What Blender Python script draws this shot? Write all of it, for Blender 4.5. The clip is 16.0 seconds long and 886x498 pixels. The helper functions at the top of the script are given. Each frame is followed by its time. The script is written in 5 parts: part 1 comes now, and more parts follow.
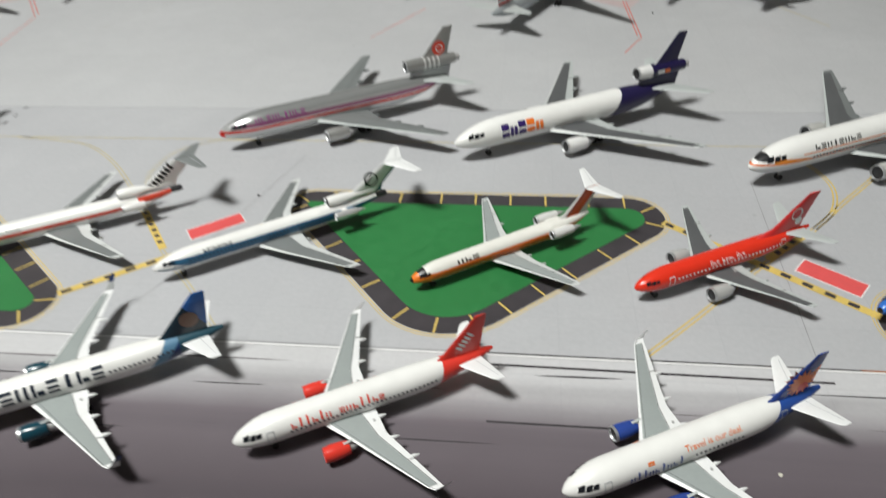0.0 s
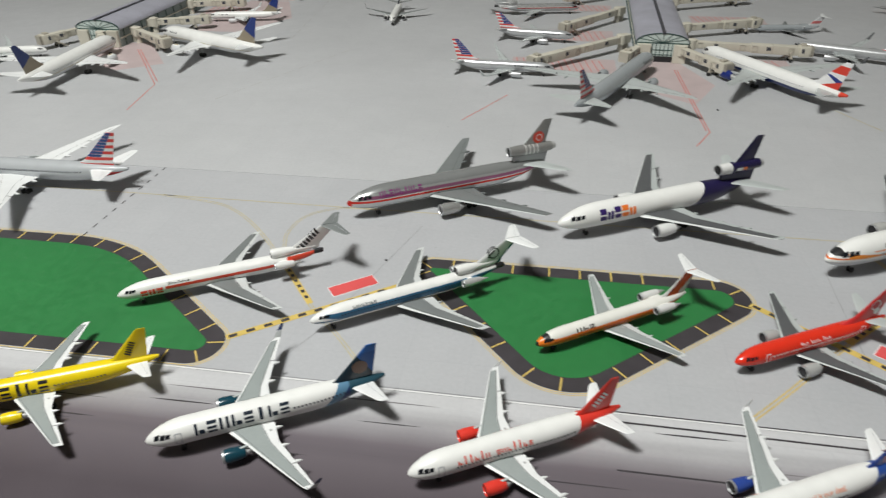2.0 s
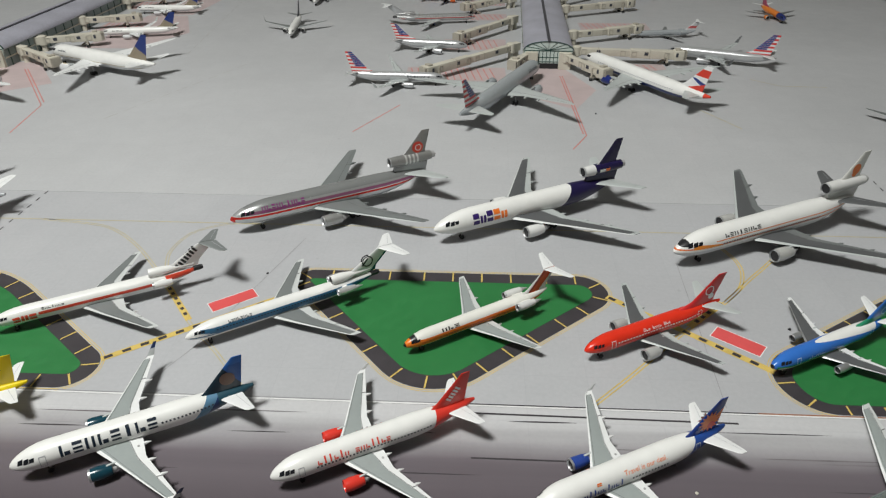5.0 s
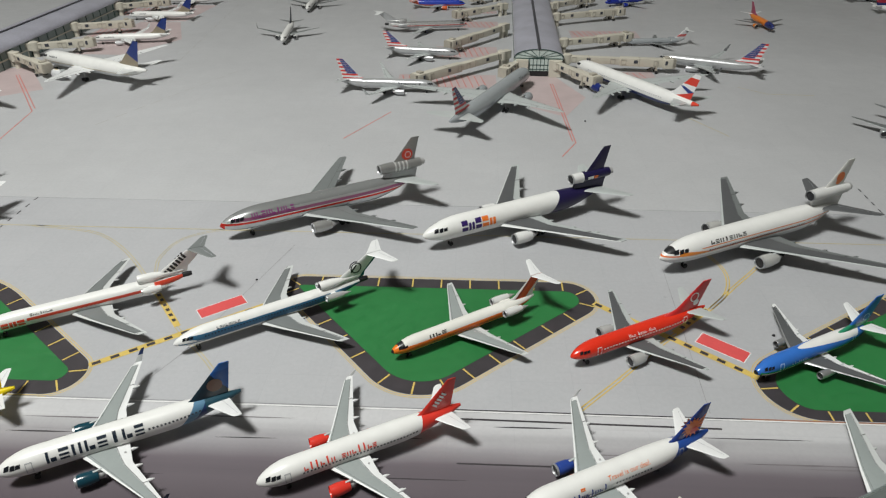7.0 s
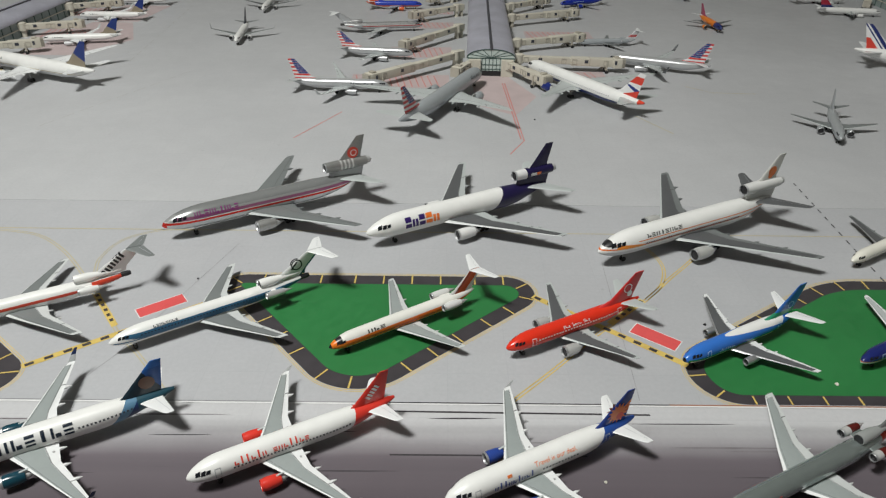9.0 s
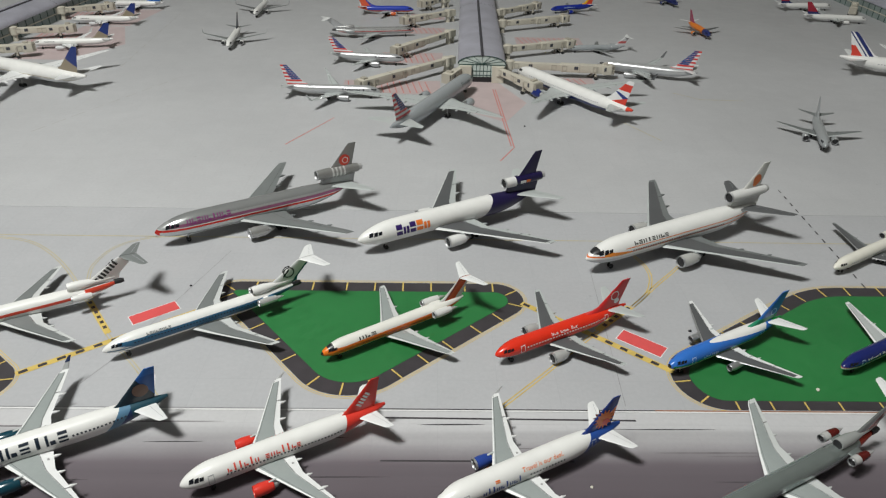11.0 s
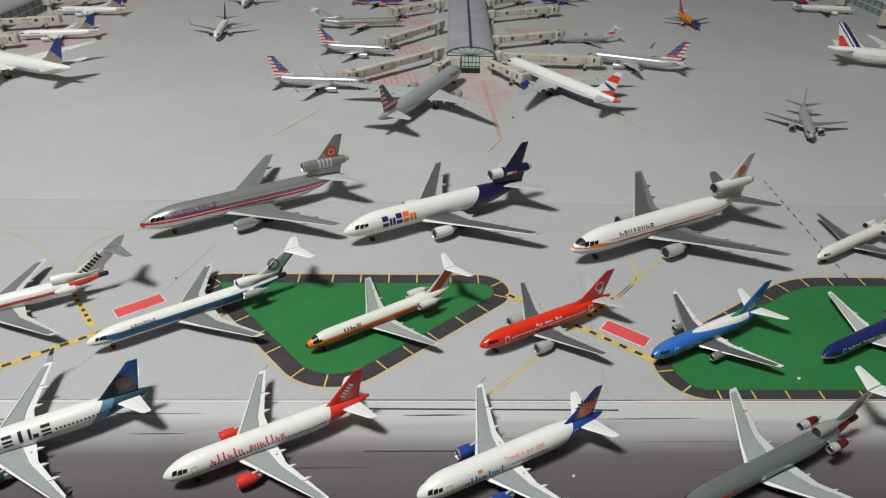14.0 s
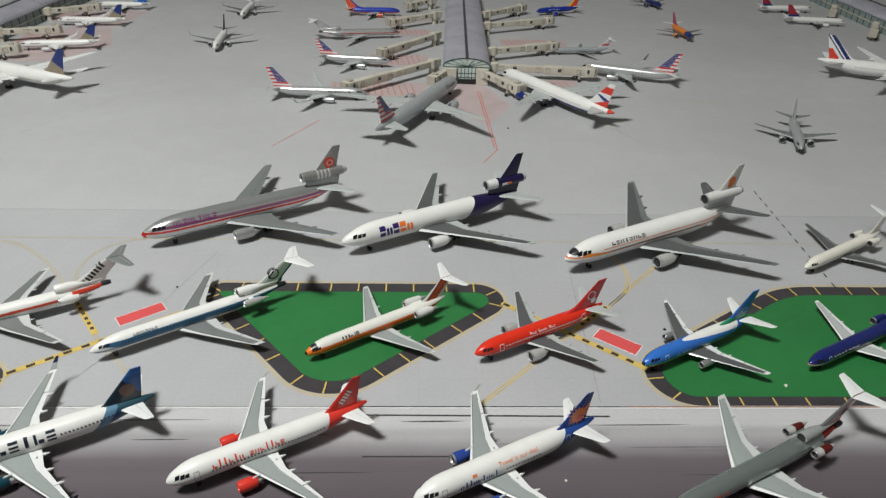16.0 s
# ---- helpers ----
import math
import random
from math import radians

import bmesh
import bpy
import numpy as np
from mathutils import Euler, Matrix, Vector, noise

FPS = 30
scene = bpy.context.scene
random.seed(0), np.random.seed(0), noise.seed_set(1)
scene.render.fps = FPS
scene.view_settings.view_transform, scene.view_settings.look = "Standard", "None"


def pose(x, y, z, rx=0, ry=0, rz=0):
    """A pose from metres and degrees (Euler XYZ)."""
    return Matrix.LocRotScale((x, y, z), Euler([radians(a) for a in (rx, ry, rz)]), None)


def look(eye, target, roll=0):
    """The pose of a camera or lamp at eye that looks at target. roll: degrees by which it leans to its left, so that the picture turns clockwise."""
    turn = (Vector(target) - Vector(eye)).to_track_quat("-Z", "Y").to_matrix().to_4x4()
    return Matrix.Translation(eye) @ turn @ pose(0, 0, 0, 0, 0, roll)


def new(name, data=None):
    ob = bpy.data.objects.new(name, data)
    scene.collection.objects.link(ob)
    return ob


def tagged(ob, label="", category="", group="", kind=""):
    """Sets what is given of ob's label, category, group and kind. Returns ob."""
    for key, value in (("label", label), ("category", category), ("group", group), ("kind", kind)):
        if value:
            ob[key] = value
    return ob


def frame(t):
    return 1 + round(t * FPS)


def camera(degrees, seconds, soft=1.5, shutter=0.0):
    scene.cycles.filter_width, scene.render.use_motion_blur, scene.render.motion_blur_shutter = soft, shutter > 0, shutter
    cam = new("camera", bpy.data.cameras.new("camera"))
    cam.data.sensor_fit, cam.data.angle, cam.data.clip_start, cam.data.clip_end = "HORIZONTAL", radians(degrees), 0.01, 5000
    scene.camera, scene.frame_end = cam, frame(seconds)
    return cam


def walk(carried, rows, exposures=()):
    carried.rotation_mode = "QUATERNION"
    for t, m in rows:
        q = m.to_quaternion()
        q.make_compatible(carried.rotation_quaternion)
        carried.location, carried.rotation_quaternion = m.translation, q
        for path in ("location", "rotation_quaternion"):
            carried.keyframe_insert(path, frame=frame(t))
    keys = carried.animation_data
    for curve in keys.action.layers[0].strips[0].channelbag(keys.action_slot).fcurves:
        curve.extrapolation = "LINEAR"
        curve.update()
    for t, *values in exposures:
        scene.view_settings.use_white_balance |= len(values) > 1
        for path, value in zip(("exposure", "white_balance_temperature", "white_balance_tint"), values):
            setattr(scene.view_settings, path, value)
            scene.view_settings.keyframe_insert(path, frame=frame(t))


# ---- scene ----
cam = camera(66.7, 16.0, 1.25, 0.6)
PATH = [
    (0, 0.04658, 0.00711, 0.18904, 52.737, 2.428, -2.466),
    (0.5, 0.03442, -0.00884, 0.19959, 56.801, 3.123, -0.838),
    (1, 0.00462, -0.01037, 0.21093, 56.547, 1.738, 1.089),
    (1.5, -0.02092, -0.02270, 0.22542, 57.995, -0.500, 1.029),
    (2, -0.00670, -0.02746, 0.22097, 57.895, 0.581, 0.463),
    (2.5, 0.01270, -0.03550, 0.22319, 57.639, 0.349, -2.323),
    (3, 0.02132, -0.03972, 0.23111, 57.742, 0.073, -3.950),
    (3.5, 0.02499, -0.04047, 0.23189, 57.637, 0.086, -4.551),
    (3.7, 0.02802, -0.04266, 0.23301, 58.086, 0.206, -4.826),
    (5.8, 0.03004, -0.04426, 0.23166, 58.343, 0.168, -5.743),
    (6, 0.03262, -0.04542, 0.23380, 58.588, 0.099, -5.395),
    (6.5, 0.03148, -0.04624, 0.23402, 58.571, -0.271, -6.040),
    (7, 0.03231, -0.04583, 0.23403, 58.696, -0.053, -6.057),
    (7.5, 0.03325, -0.04542, 0.23422, 58.108, -0.349, -6.891),
    (8, 0.05012, -0.04950, 0.23041, 58.428, -0.324, -8.216),
    (8.5, 0.05360, -0.05310, 0.23133, 58.743, -0.036, -8.564),
    (9, 0.04977, -0.05368, 0.23305, 58.890, -0.675, -8.526),
    (9.5, 0.04960, -0.05651, 0.23382, 59.016, -1.210, -8.797),
    (11.8, 0.05206, -0.05728, 0.24093, 59.032, -0.865, -9.341),
    (12, 0.05400, -0.05827, 0.23957, 59.094, -0.727, -9.314),
    (12.5, 0.05212, -0.05792, 0.24093, 59.061, -0.935, -9.325),
    (13, 0.05196, -0.05875, 0.24072, 58.950, -1.037, -9.526),
    (13.5, 0.05168, -0.05909, 0.23993, 58.660, -1.299, -9.876),
    (14, 0.05501, -0.05832, 0.23959, 58.331, -1.128, -9.695),
    (14.5, 0.05796, -0.05857, 0.23598, 58.202, -0.917, -9.480),
    (15, 0.05338, -0.05784, 0.23590, 58.028, -1.291, -9.729),
    (15.5, 0.05481, -0.05969, 0.23826, 58.095, -1.621, -9.694),
    (16, 0.05392, -0.06512, 0.24556, 58.953, -1.338, -9.916),
]
walk(cam, [(t, pose(*row)) for t, *row in PATH], [(0, 1.0), (1.5, 0.925), (3.2, 0.83), (7, 0.81), (16, 0.80)])


world = bpy.data.worlds.new("room_air")
scene.world = world
world.use_nodes = True
world.node_tree.nodes["Background"].inputs[0].default_value = (0.9, 0.95, 1.0, 1)
world.node_tree.nodes["Background"].inputs[1].default_value = 0.06


def lamp(name, kind, energy, m, color=(1, 1, 1), size=0.1, size_y=None):
    data = bpy.data.lights.new(name, kind)
    data.energy, data.color = energy, color
    if kind == "AREA":
        data.shape, data.size = "RECTANGLE" if size_y else "DISK", size
        if size_y:
            data.size_y = size_y
    ob = new(name, data)
    ob.matrix_world = m
    return ob


# one bulb in a shade hangs over the table, an added unseen fill light brightens the near sides
tagged(lamp("hanging_bulb", "AREA", 10.4, look((-0.48, 0.00, 1.35), (0.04, 0.46, 0)), (0.995, 1.0, 0.955), 0.27), "warm white bulb hanging over the table", "lamp")
tagged(lamp("overhead_fill", "AREA", 8.0, look((-0.70, -0.22, 1.95), (-0.15, 0.6, 0)), (0.98, 1.0, 0.97), 0.7, 0.2), "unseen white fill light added above the table", "lamp")

# ---------------------------------------------------------------- materials
S = 1 / 400  # the models' scale


def nodes_of(name):
    m = bpy.data.materials.new(name)
    m.use_nodes = True
    nt = m.node_tree
    return m, nt, nt.nodes["Principled BSDF"]


def math_node(nt, op, a, b=None):
    n = nt.nodes.new("ShaderNodeMath")
    n.operation = op
    for i, v in enumerate((a, b)):
        if v is None:
            continue
        if isinstance(v, (int, float)):
            n.inputs[i].default_value = v
        else:
            nt.links.new(v, n.inputs[i])
    return n.outputs[0]


def mix_node(nt, fac, a, b, blend="MIX"):
    n = nt.nodes.new("ShaderNodeMix")
    n.data_type, n.blend_type = "RGBA", blend
    for i, v in ((0, fac), (6, a), (7, b)):
        if isinstance(v, (int, float)):
            n.inputs[i].default_value = v
        elif isinstance(v, tuple):
            n.inputs[i].default_value = (*v[:3], 1)
        else:
            nt.links.new(v, n.inputs[i])
    return n.outputs[2]


def coords(nt, scale=1.0, stretch=None):
    c = nt.nodes.new("ShaderNodeTexCoord").outputs["Object"]
    m = nt.nodes.new("ShaderNodeVectorMath")
    m.operation = "MULTIPLY"
    nt.links.new(c, m.inputs[0])
    m.inputs[1].default_value = stretch or (scale, scale, scale)
    return m.outputs[0]


def noise_node(nt, vec, scale, detail=4, rough=0.55):
    n = nt.nodes.new("ShaderNodeTexNoise")
    n.inputs["Scale"].default_value, n.inputs["Detail"].default_value, n.inputs["Roughness"].default_value = scale, detail, rough
    nt.links.new(vec, n.inputs["Vector"])
    return n.outputs["Fac"]


def ramp(nt, fac, lo, hi, a=0.0, b=1.0):
    n = nt.nodes.new("ShaderNodeMapRange")
    for i, v in enumerate((lo, hi, a, b)):
        n.inputs[i + 1].default_value = v
    nt.links.new(fac, n.inputs[0])
    return n.outputs[0]


def bump(nt, bsdf, height, strength, distance):
    b = nt.nodes.new("ShaderNodeBump")
    b.inputs["Strength"].default_value, b.inputs["Distance"].default_value = strength, distance
    nt.links.new(height, b.inputs["Height"])
    nt.links.new(b.outputs[0], bsdf.inputs["Normal"])


def paint(name, base, layers=(), rough=0.3, metal=0.0, vary=0.06, wear=0.02):
    """Model paint. Layers: (colour, conditions); a condition (a, b, c, d) holds where a*s + b*y + c*z > d, in metres of the full-size aircraft."""
    m, nt, p = nodes_of(name)
    v = coords(nt, 400)
    col = tuple(base)
    first = nt.nodes.new("ShaderNodeRGB")
    first.outputs[0].default_value = (*col, 1)
    out = first.outputs[0]
    for colour, conds in layers:
        fac = None
        for a, b, c, d in conds:
            dot = nt.nodes.new("ShaderNodeVectorMath")
            dot.operation = "DOT_PRODUCT"
            nt.links.new(v, dot.inputs[0])
            dot.inputs[1].default_value = (a, b, c)
            g = math_node(nt, "GREATER_THAN", dot.outputs["Value"], d)
            fac = g if fac is None else math_node(nt, "MULTIPLY", fac, g)
        out = mix_node(nt, fac, out, tuple(colour))
    n1 = noise_node(nt, v, 0.35, 3)
    n2 = noise_node(nt, v, 3.0, 5, 0.7)
    out = mix_node(nt, 1.0, out, mix_node(nt, ramp(nt, n1, 0.3, 0.7), (1 - vary,) * 3, (1.0,) * 3), "MULTIPLY")
    out = mix_node(nt, ramp(nt, n2, 0.70, 0.82, 0, wear * 4), out, (0.25, 0.24, 0.22))
    nt.links.new(out, p.inputs["Base Color"])
    nt.links.new(ramp(nt, n2, 0.3, 0.75, rough * 0.9, rough * 1.12), p.inputs["Roughness"])
    p.inputs["Metallic"].default_value = metal
    bump(nt, p, n1, 0.05, 0.00004)
    return m


def plain(name, base, rough=0.5, metal=0.0, grain=40.0, vary=0.15, relief=0.0001):
    m, nt, p = nodes_of(name)
    v = coords(nt)
    n1 = noise_node(nt, v, grain, 4)
    n2 = noise_node(nt, v, grain * 12, 4, 0.7)
    tone = math_node(nt, "ADD", math_node(nt, "MULTIPLY", n1, 0.6), math_node(nt, "MULTIPLY", n2, 0.4))
    out = mix_node(nt, ramp(nt, tone, 0.35, 0.65), tuple(c * (1 - vary) for c in base), tuple(min(1, c * (1 + vary)) for c in base))
    nt.links.new(out, p.inputs["Base Color"])
    nt.links.new(ramp(nt, n2, 0.3, 0.7, rough * 0.85, min(1, rough * 1.15)), p.inputs["Roughness"])
    p.inputs["Metallic"].default_value = metal
    bump(nt, p, n2, 0.25, relief)
    return m


WHITE, CREAM = (0.80, 0.80, 0.78), (0.78, 0.76, 0.68)
M_SILVER = plain("bare_metal", (0.55, 0.56, 0.57), 0.4, 0.8, 60, 0.06, 0.00001)
M_WING = plain("wing_grey_paint", (0.19, 0.205, 0.205), 0.4, 0.1, 60, 0.06)
M_WING_LIGHT = plain("wing_light_grey_paint", (0.44, 0.47, 0.465), 0.4, 0.0, 60, 0.05)
M_WING_WHITE = plain("wing_white_paint", (0.74, 0.75, 0.75), 0.4, 0.0, 60, 0.05)
M_WING_MID = plain("wing_green_grey_paint", (0.29, 0.32, 0.315), 0.4, 0.0, 60, 0.06)
M_WING_PALE = plain("wing_pale_grey_paint", (0.56, 0.58, 0.575), 0.4, 0.0, 60, 0.05)
M_SEAM = plain("panel_seam_print", (0.10, 0.10, 0.105), 0.5, 0, 200)
M_WING_DARK = plain("wing_dark_grey_paint", (0.115, 0.12, 0.125), 0.42, 0.2, 60, 0.08)
M_TYRE = plain("tyre_rubber", (0.02, 0.02, 0.02), 0.6, 0, 200)
M_HUB = plain("hub_grey", (0.45, 0.45, 0.45), 0.4, 0.3, 200)
M_DARK = plain("dark_intake", (0.015, 0.015, 0.017), 0.5, 0, 200)
M_GLASS = plain("cockpit_black_gloss", (0.012, 0.014, 0.018), 0.12, 0, 200)
M_WINDOWS = plain("cabin_window_print", (0.05, 0.055, 0.07), 0.4, 0, 200)
M_LINE = plain("door_outline_print", (0.45, 0.46, 0.48), 0.4, 0, 200)

def ink(name, colour):
    return plain(name, colour, 0.38, 0, 300, 0.08, 0.00002)


INK = {
    "black": ink("black_print", (0.012, 0.012, 0.014)), "navy": ink("navy_print", (0.009, 0.018, 0.034)), "red": ink("red_print", (0.72, 0.07, 0.04)),
    "white": ink("white_print", (0.82, 0.82, 0.8)), "purple": ink("purple_print", (0.035, 0.015, 0.13)), "orange": ink("orange_print", (0.85, 0.20, 0.03)),
    "magenta": ink("magenta_print", (0.17, 0.02, 0.13)), "blue": ink("blue_print", (0.03, 0.07, 0.30)), "brown": ink("brown_print", (0.16, 0.09, 0.06)),
    "sky": ink("pale_blue_print", (0.45, 0.62, 0.85)), "yellow": ink("yellow_print", (0.80, 0.55, 0.05)), "gold": ink("gold_print", (0.42, 0.28, 0.10)),
}

# ---------------------------------------------------------------- mesh helpers


def part(name, bm, material, parent=None, label="", smooth=True):
    """Links a bmesh as one mesh object under a thing or a part."""
    me = bpy.data.meshes.new(name)
    bmesh.ops.recalc_face_normals(bm, faces=bm.faces)
    bm.to_mesh(me)
    bm.free()
    for mat in material if isinstance(material, (list, tuple)) else [material]:
        me.materials.append(mat)
    if smooth:
        me.shade_smooth()
        me.set_sharp_from_angle(angle=radians(38))
    ob = new(name, me)
    if parent is not None:
        ob.parent = parent
    if label:
        ob["label"] = label
    return ob


def ring_loft(bm, rings, close=True, caps=True, mats=None):
    """Skins a list of rings of points. mats(i, j) gives the face's material index."""
    vs = [[bm.verts.new(p) for p in r] for r in rings]
    n = len(vs[0])
    for i in range(len(vs) - 1):
        for j in range(n if close else n - 1):
            k = (j + 1) % n
            f = bm.faces.new((vs[i][j], vs[i][k], vs[i + 1][k], vs[i + 1][j]))
            if mats:
                f.material_index = mats(i, j)
    if caps:
        bm.faces.new(vs[0])
        bm.faces.new(vs[-1])
    return vs


def lathe(bm, profile, centre, n=24, axis="x", mats=None, squash=1.0):
    rings = []
    for s, r in profile:
        ring = []
        for j in range(n):
            a = 2 * math.pi * j / n
            if axis == "x":
                ring.append((centre[0] + s, centre[1] + r * math.sin(a), centre[2] + r * squash * math.cos(a)))
            elif axis == "y":
                ring.append((centre[0] + r * math.sin(a), centre[1] + s, centre[2] + r * math.cos(a)))
            else:
                ring.append((centre[0] + r * math.sin(a), centre[1] + r * math.cos(a), centre[2] + s))
        rings.append(ring)
    ring_loft(bm, rings, True, True, mats)


def box(bm, x0, x1, y0, y1, z0, z1, m=None, mat=0):
    v = [Vector((x, y, z)) for x in (x0, x1) for y in (y0, y1) for z in (z0, z1)]
    if m is not None:
        v = [m @ p for p in v]
    v = [bm.verts.new(p) for p in v]
    for q in ((0, 1, 3, 2), (4, 6, 7, 5), (0, 4, 5, 1), (2, 3, 7, 6), (0, 2, 6, 4), (1, 5, 7, 3)):
        bm.faces.new([v[i] for i in q]).material_index = mat


def bevelled(bm, amount):
    bmesh.ops.bevel(bm, geom=bm.edges[:], offset=amount, segments=2, affect="EDGES", profile=0.6)


def scaled(bm):
    bmesh.ops.scale(bm, vec=(S, S, S), verts=bm.verts)
    return bm


# ---------------------------------------------------------------- model airliners

TYPES = {
    "narrow": dict(L=37.6, R=2.10, z=3.85, nose=5.7, tail=12.5, wing=[(0, 11.3, 7.6, 2.5), (2.0, 12.0, 7.0, 2.65), (6.39, 14.8, 4.3, 2.89), (16.79, 20.9, 1.7, 3.58), (17.51, 21.6, 1.3, 3.65)],
                 fin=[(5.2, 28.0, 7.4), (6.3, 29.6, 6.1), (12.0, 34.9, 1.75)], stab=dict(z=4.7, secs=[(0.4, 31.2, 4.2), (6.2, 35.2, 1.5)], rise=0.6), engines=[(5.75, 10.6, 1.80, 1.08, 4.4)], gear=(5.0, 18.2, 3.8), fairings=(3.2, 7.4, 11.4)),
    "short": dict(L=33.4, R=1.74, z=3.3, nose=5.8, tail=11.0, wing=[(0, 11.2, 7.4, 2.1), (1.9, 12.1, 6.6, 2.2), (5.0, 14.1, 4.5, 2.44), (13.8, 19.4, 1.6, 3.16), (14.45, 19.9, 1.2, 3.25)],
                 fin=[(4.9, 22.0, 9.4), (5.9, 25.4, 6.2), (11.0, 31.2, 2.4)], stab=dict(z=4.6, secs=[(0.5, 27.8, 4.0), (6.3, 31.6, 1.5)], rise=0.7), engines=[(4.85, 10.4, 1.5, 1.15, 4.4)], gear=(3.9, 16.6, 2.7), fairings=(3.0, 6.4)),
    "long_narrow": dict(L=39.5, R=1.82, z=3.35, nose=5.6, tail=11.0, wing=[(0, 13.4, 8.0, 2.1), (1.9, 14.2, 7.2, 2.2), (5.4, 16.6, 4.6, 2.6), (16.3, 22.6, 1.7, 3.9), (17.1, 23.2, 1.4, 4.1)], winglet=2.3,
                 fin=[(4.9, 28.0, 9.0), (5.9, 30.6, 6.6), (12.4, 36.6, 2.6)], stab=dict(z=4.6, secs=[(0.5, 33.8, 4.2), (7.0, 37.6, 1.5)], rise=0.7), engines=[(4.85, 12.0, 1.55, 1.05, 4.5)], gear=(3.9, 20.2, 2.8), fairings=(3.0, 6.8)),
    "wide_trijet": dict(L=53.0, R=2.78, z=5.0, nose=10.0, tail=15.0, wing=[(0, 18.4, 13.4, 3.2), (3.0, 20.4, 11.6, 3.5), (8.29, 25.4, 7.2, 3.85), (23.21, 38.9, 2.9, 4.94), (24.08, 39.9, 2.2, 5.0)],
                 fin=[(10.6, 45.6, 7.6), (11.9, 47.0, 5.9), (17.6, 52.0, 2.3)], stab=dict(z=6.6, secs=[(0.8, 45.4, 6.6), (10.6, 52.8, 2.4)], rise=1.3), engines=[(8.1, 20.6, 2.35, 1.4, 6.3)], gear=(7.5, 30.0, 5.2), fairings=(6.0, 12.0, 17.0), third=(42.3, 57.0, 10.2, 1.34)),
    "trijet": dict(L=42.6, R=1.80, z=3.45, nose=7.0, tail=13.5, wing=[(0, 16.4, 9.6, 2.0), (1.9, 17.8, 7.9, 2.2), (5.97, 20.9, 5.0, 2.42), (15.52, 28.8, 2.2, 2.66), (16.32, 29.7, 1.7, 2.7)],
                 fin=[(5.2, 34.8, 7.6), (6.4, 36.4, 6.4), (10.4, 43.0, 4.0)], stab=dict(z=10.45, secs=[(0.1, 43.4, 3.8), (5.3, 47.3, 1.6)], rise=-0.3), pods=[(2.95, 32.0, 4.2, 0.78, 5.4)], gear=(4.6, 22.4, 2.9), fairings=(4.0, 8.2), duct=(31.8, 41.6, 5.75, 1.06)),
    "short_old": dict(L=33.4, R=1.78, z=3.3, nose=5.8, tail=11.0, wing=[(0, 11.2, 7.4, 2.1), (1.9, 12.1, 6.6, 2.2), (5.0, 14.1, 4.5, 2.4), (14.0, 20.2, 1.6, 2.82), (14.8, 20.8, 1.2, 2.9)],
                 fin=[(4.9, 22.0, 9.4), (5.9, 25.4, 6.2), (11.4, 31.2, 2.4)], stab=dict(z=4.6, secs=[(0.5, 28.2, 4.0), (6.5, 32.4, 1.5)], rise=0.5), engines=[(5.3, 12.0, 1.75, 0.78, 5.2)], gear=(3.9, 16.6, 2.7), fairings=(3.0, 6.4)),
    "rear_twin": dict(L=36.0, R=1.62, z=2.9, nose=5.6, tail=9.0, wing=[(0, 14.0, 6.6, 1.6), (1.7, 15.0, 5.6, 1.75), (5.2, 17.0, 4.1, 2.02), (14.14, 21.8, 1.6, 2.72), (14.82, 22.3, 1.2, 2.75)],
                fin=[(4.1, 28.6, 7.0), (5.2, 30.6, 5.2), (9.0, 34.8, 3.2)], stab=dict(z=9.05, secs=[(0.1, 34.8, 2.9), (5.7, 37.6, 1.2)], rise=0.2), pods=[(2.55, 26.2, 3.6, 0.85, 5.8)], gear=(4.0, 18.6, 2.5), fairings=(3.4, 6.8)),
    "long_wide_twin": dict(L=73.5, R=3.1, z=5.5, nose=9.0, tail=22.0, wing=[(0, 24.2, 16.5, 3.9), (3.1, 26.7, 13.6, 4.1), (10.0, 32.4, 8.2, 5.0), (29.8, 46.0, 2.9, 7.8), (32.2, 48.8, 0.9, 8.1)],
                 fin=[(8.0, 57.0, 12.2), (9.4, 60.2, 9.4), (18.2, 69.3, 2.9)], stab=dict(z=6.8, secs=[(0.8, 61.4, 7.8), (10.8, 69.0, 2.4)], rise=1.0), engines=[(9.7, 23.6, 2.75, 1.85, 7.0)], gear=(5.9, 37.4, 5.6), fairings=(5.5, 11.0, 17.0)),
    "wide_twin": dict(L=63.0, R=3.1, z=5.5, nose=9.0, tail=20.0, wing=[(0, 19.0, 16.0, 3.9), (3.1, 21.5, 13.2, 4.1), (10.0, 27.0, 7.8, 5.0), (28.2, 40.0, 2.8, 7.8), (30.4, 42.6, 0.9, 8.1)],
                 fin=[(8.0, 46.6, 12.0), (9.4, 49.6, 9.2), (18.4, 58.9, 2.7)], stab=dict(z=6.8, secs=[(0.8, 51.0, 7.6), (10.8, 58.4, 2.4)], rise=1.4), engines=[(9.7, 18.6, 2.75, 1.8, 6.6)], gear=(5.8, 31.6, 5.6), fairings=(5.5, 11.0, 16.5)),
}


def fuse_at(T, s):
    """Radius and centre height of the hull at s metres aft of the nose."""
    R, z = T["R"], T["z"]
    if s < T["nose"]:
        f = max(0.0, 1 - s / T["nose"])
        return R * max(0.010, (1 - f ** 2.0)) ** 0.60, z - 0.26 * R * f ** 1.5
    a = T["L"] - T["tail"]
    if s > a:
        f = min(1.0, (s - a) / T["tail"])
        r = R * (1 - 0.87 * f ** 1.75)
        return r, z + (R - r) * 0.62
    return R, z


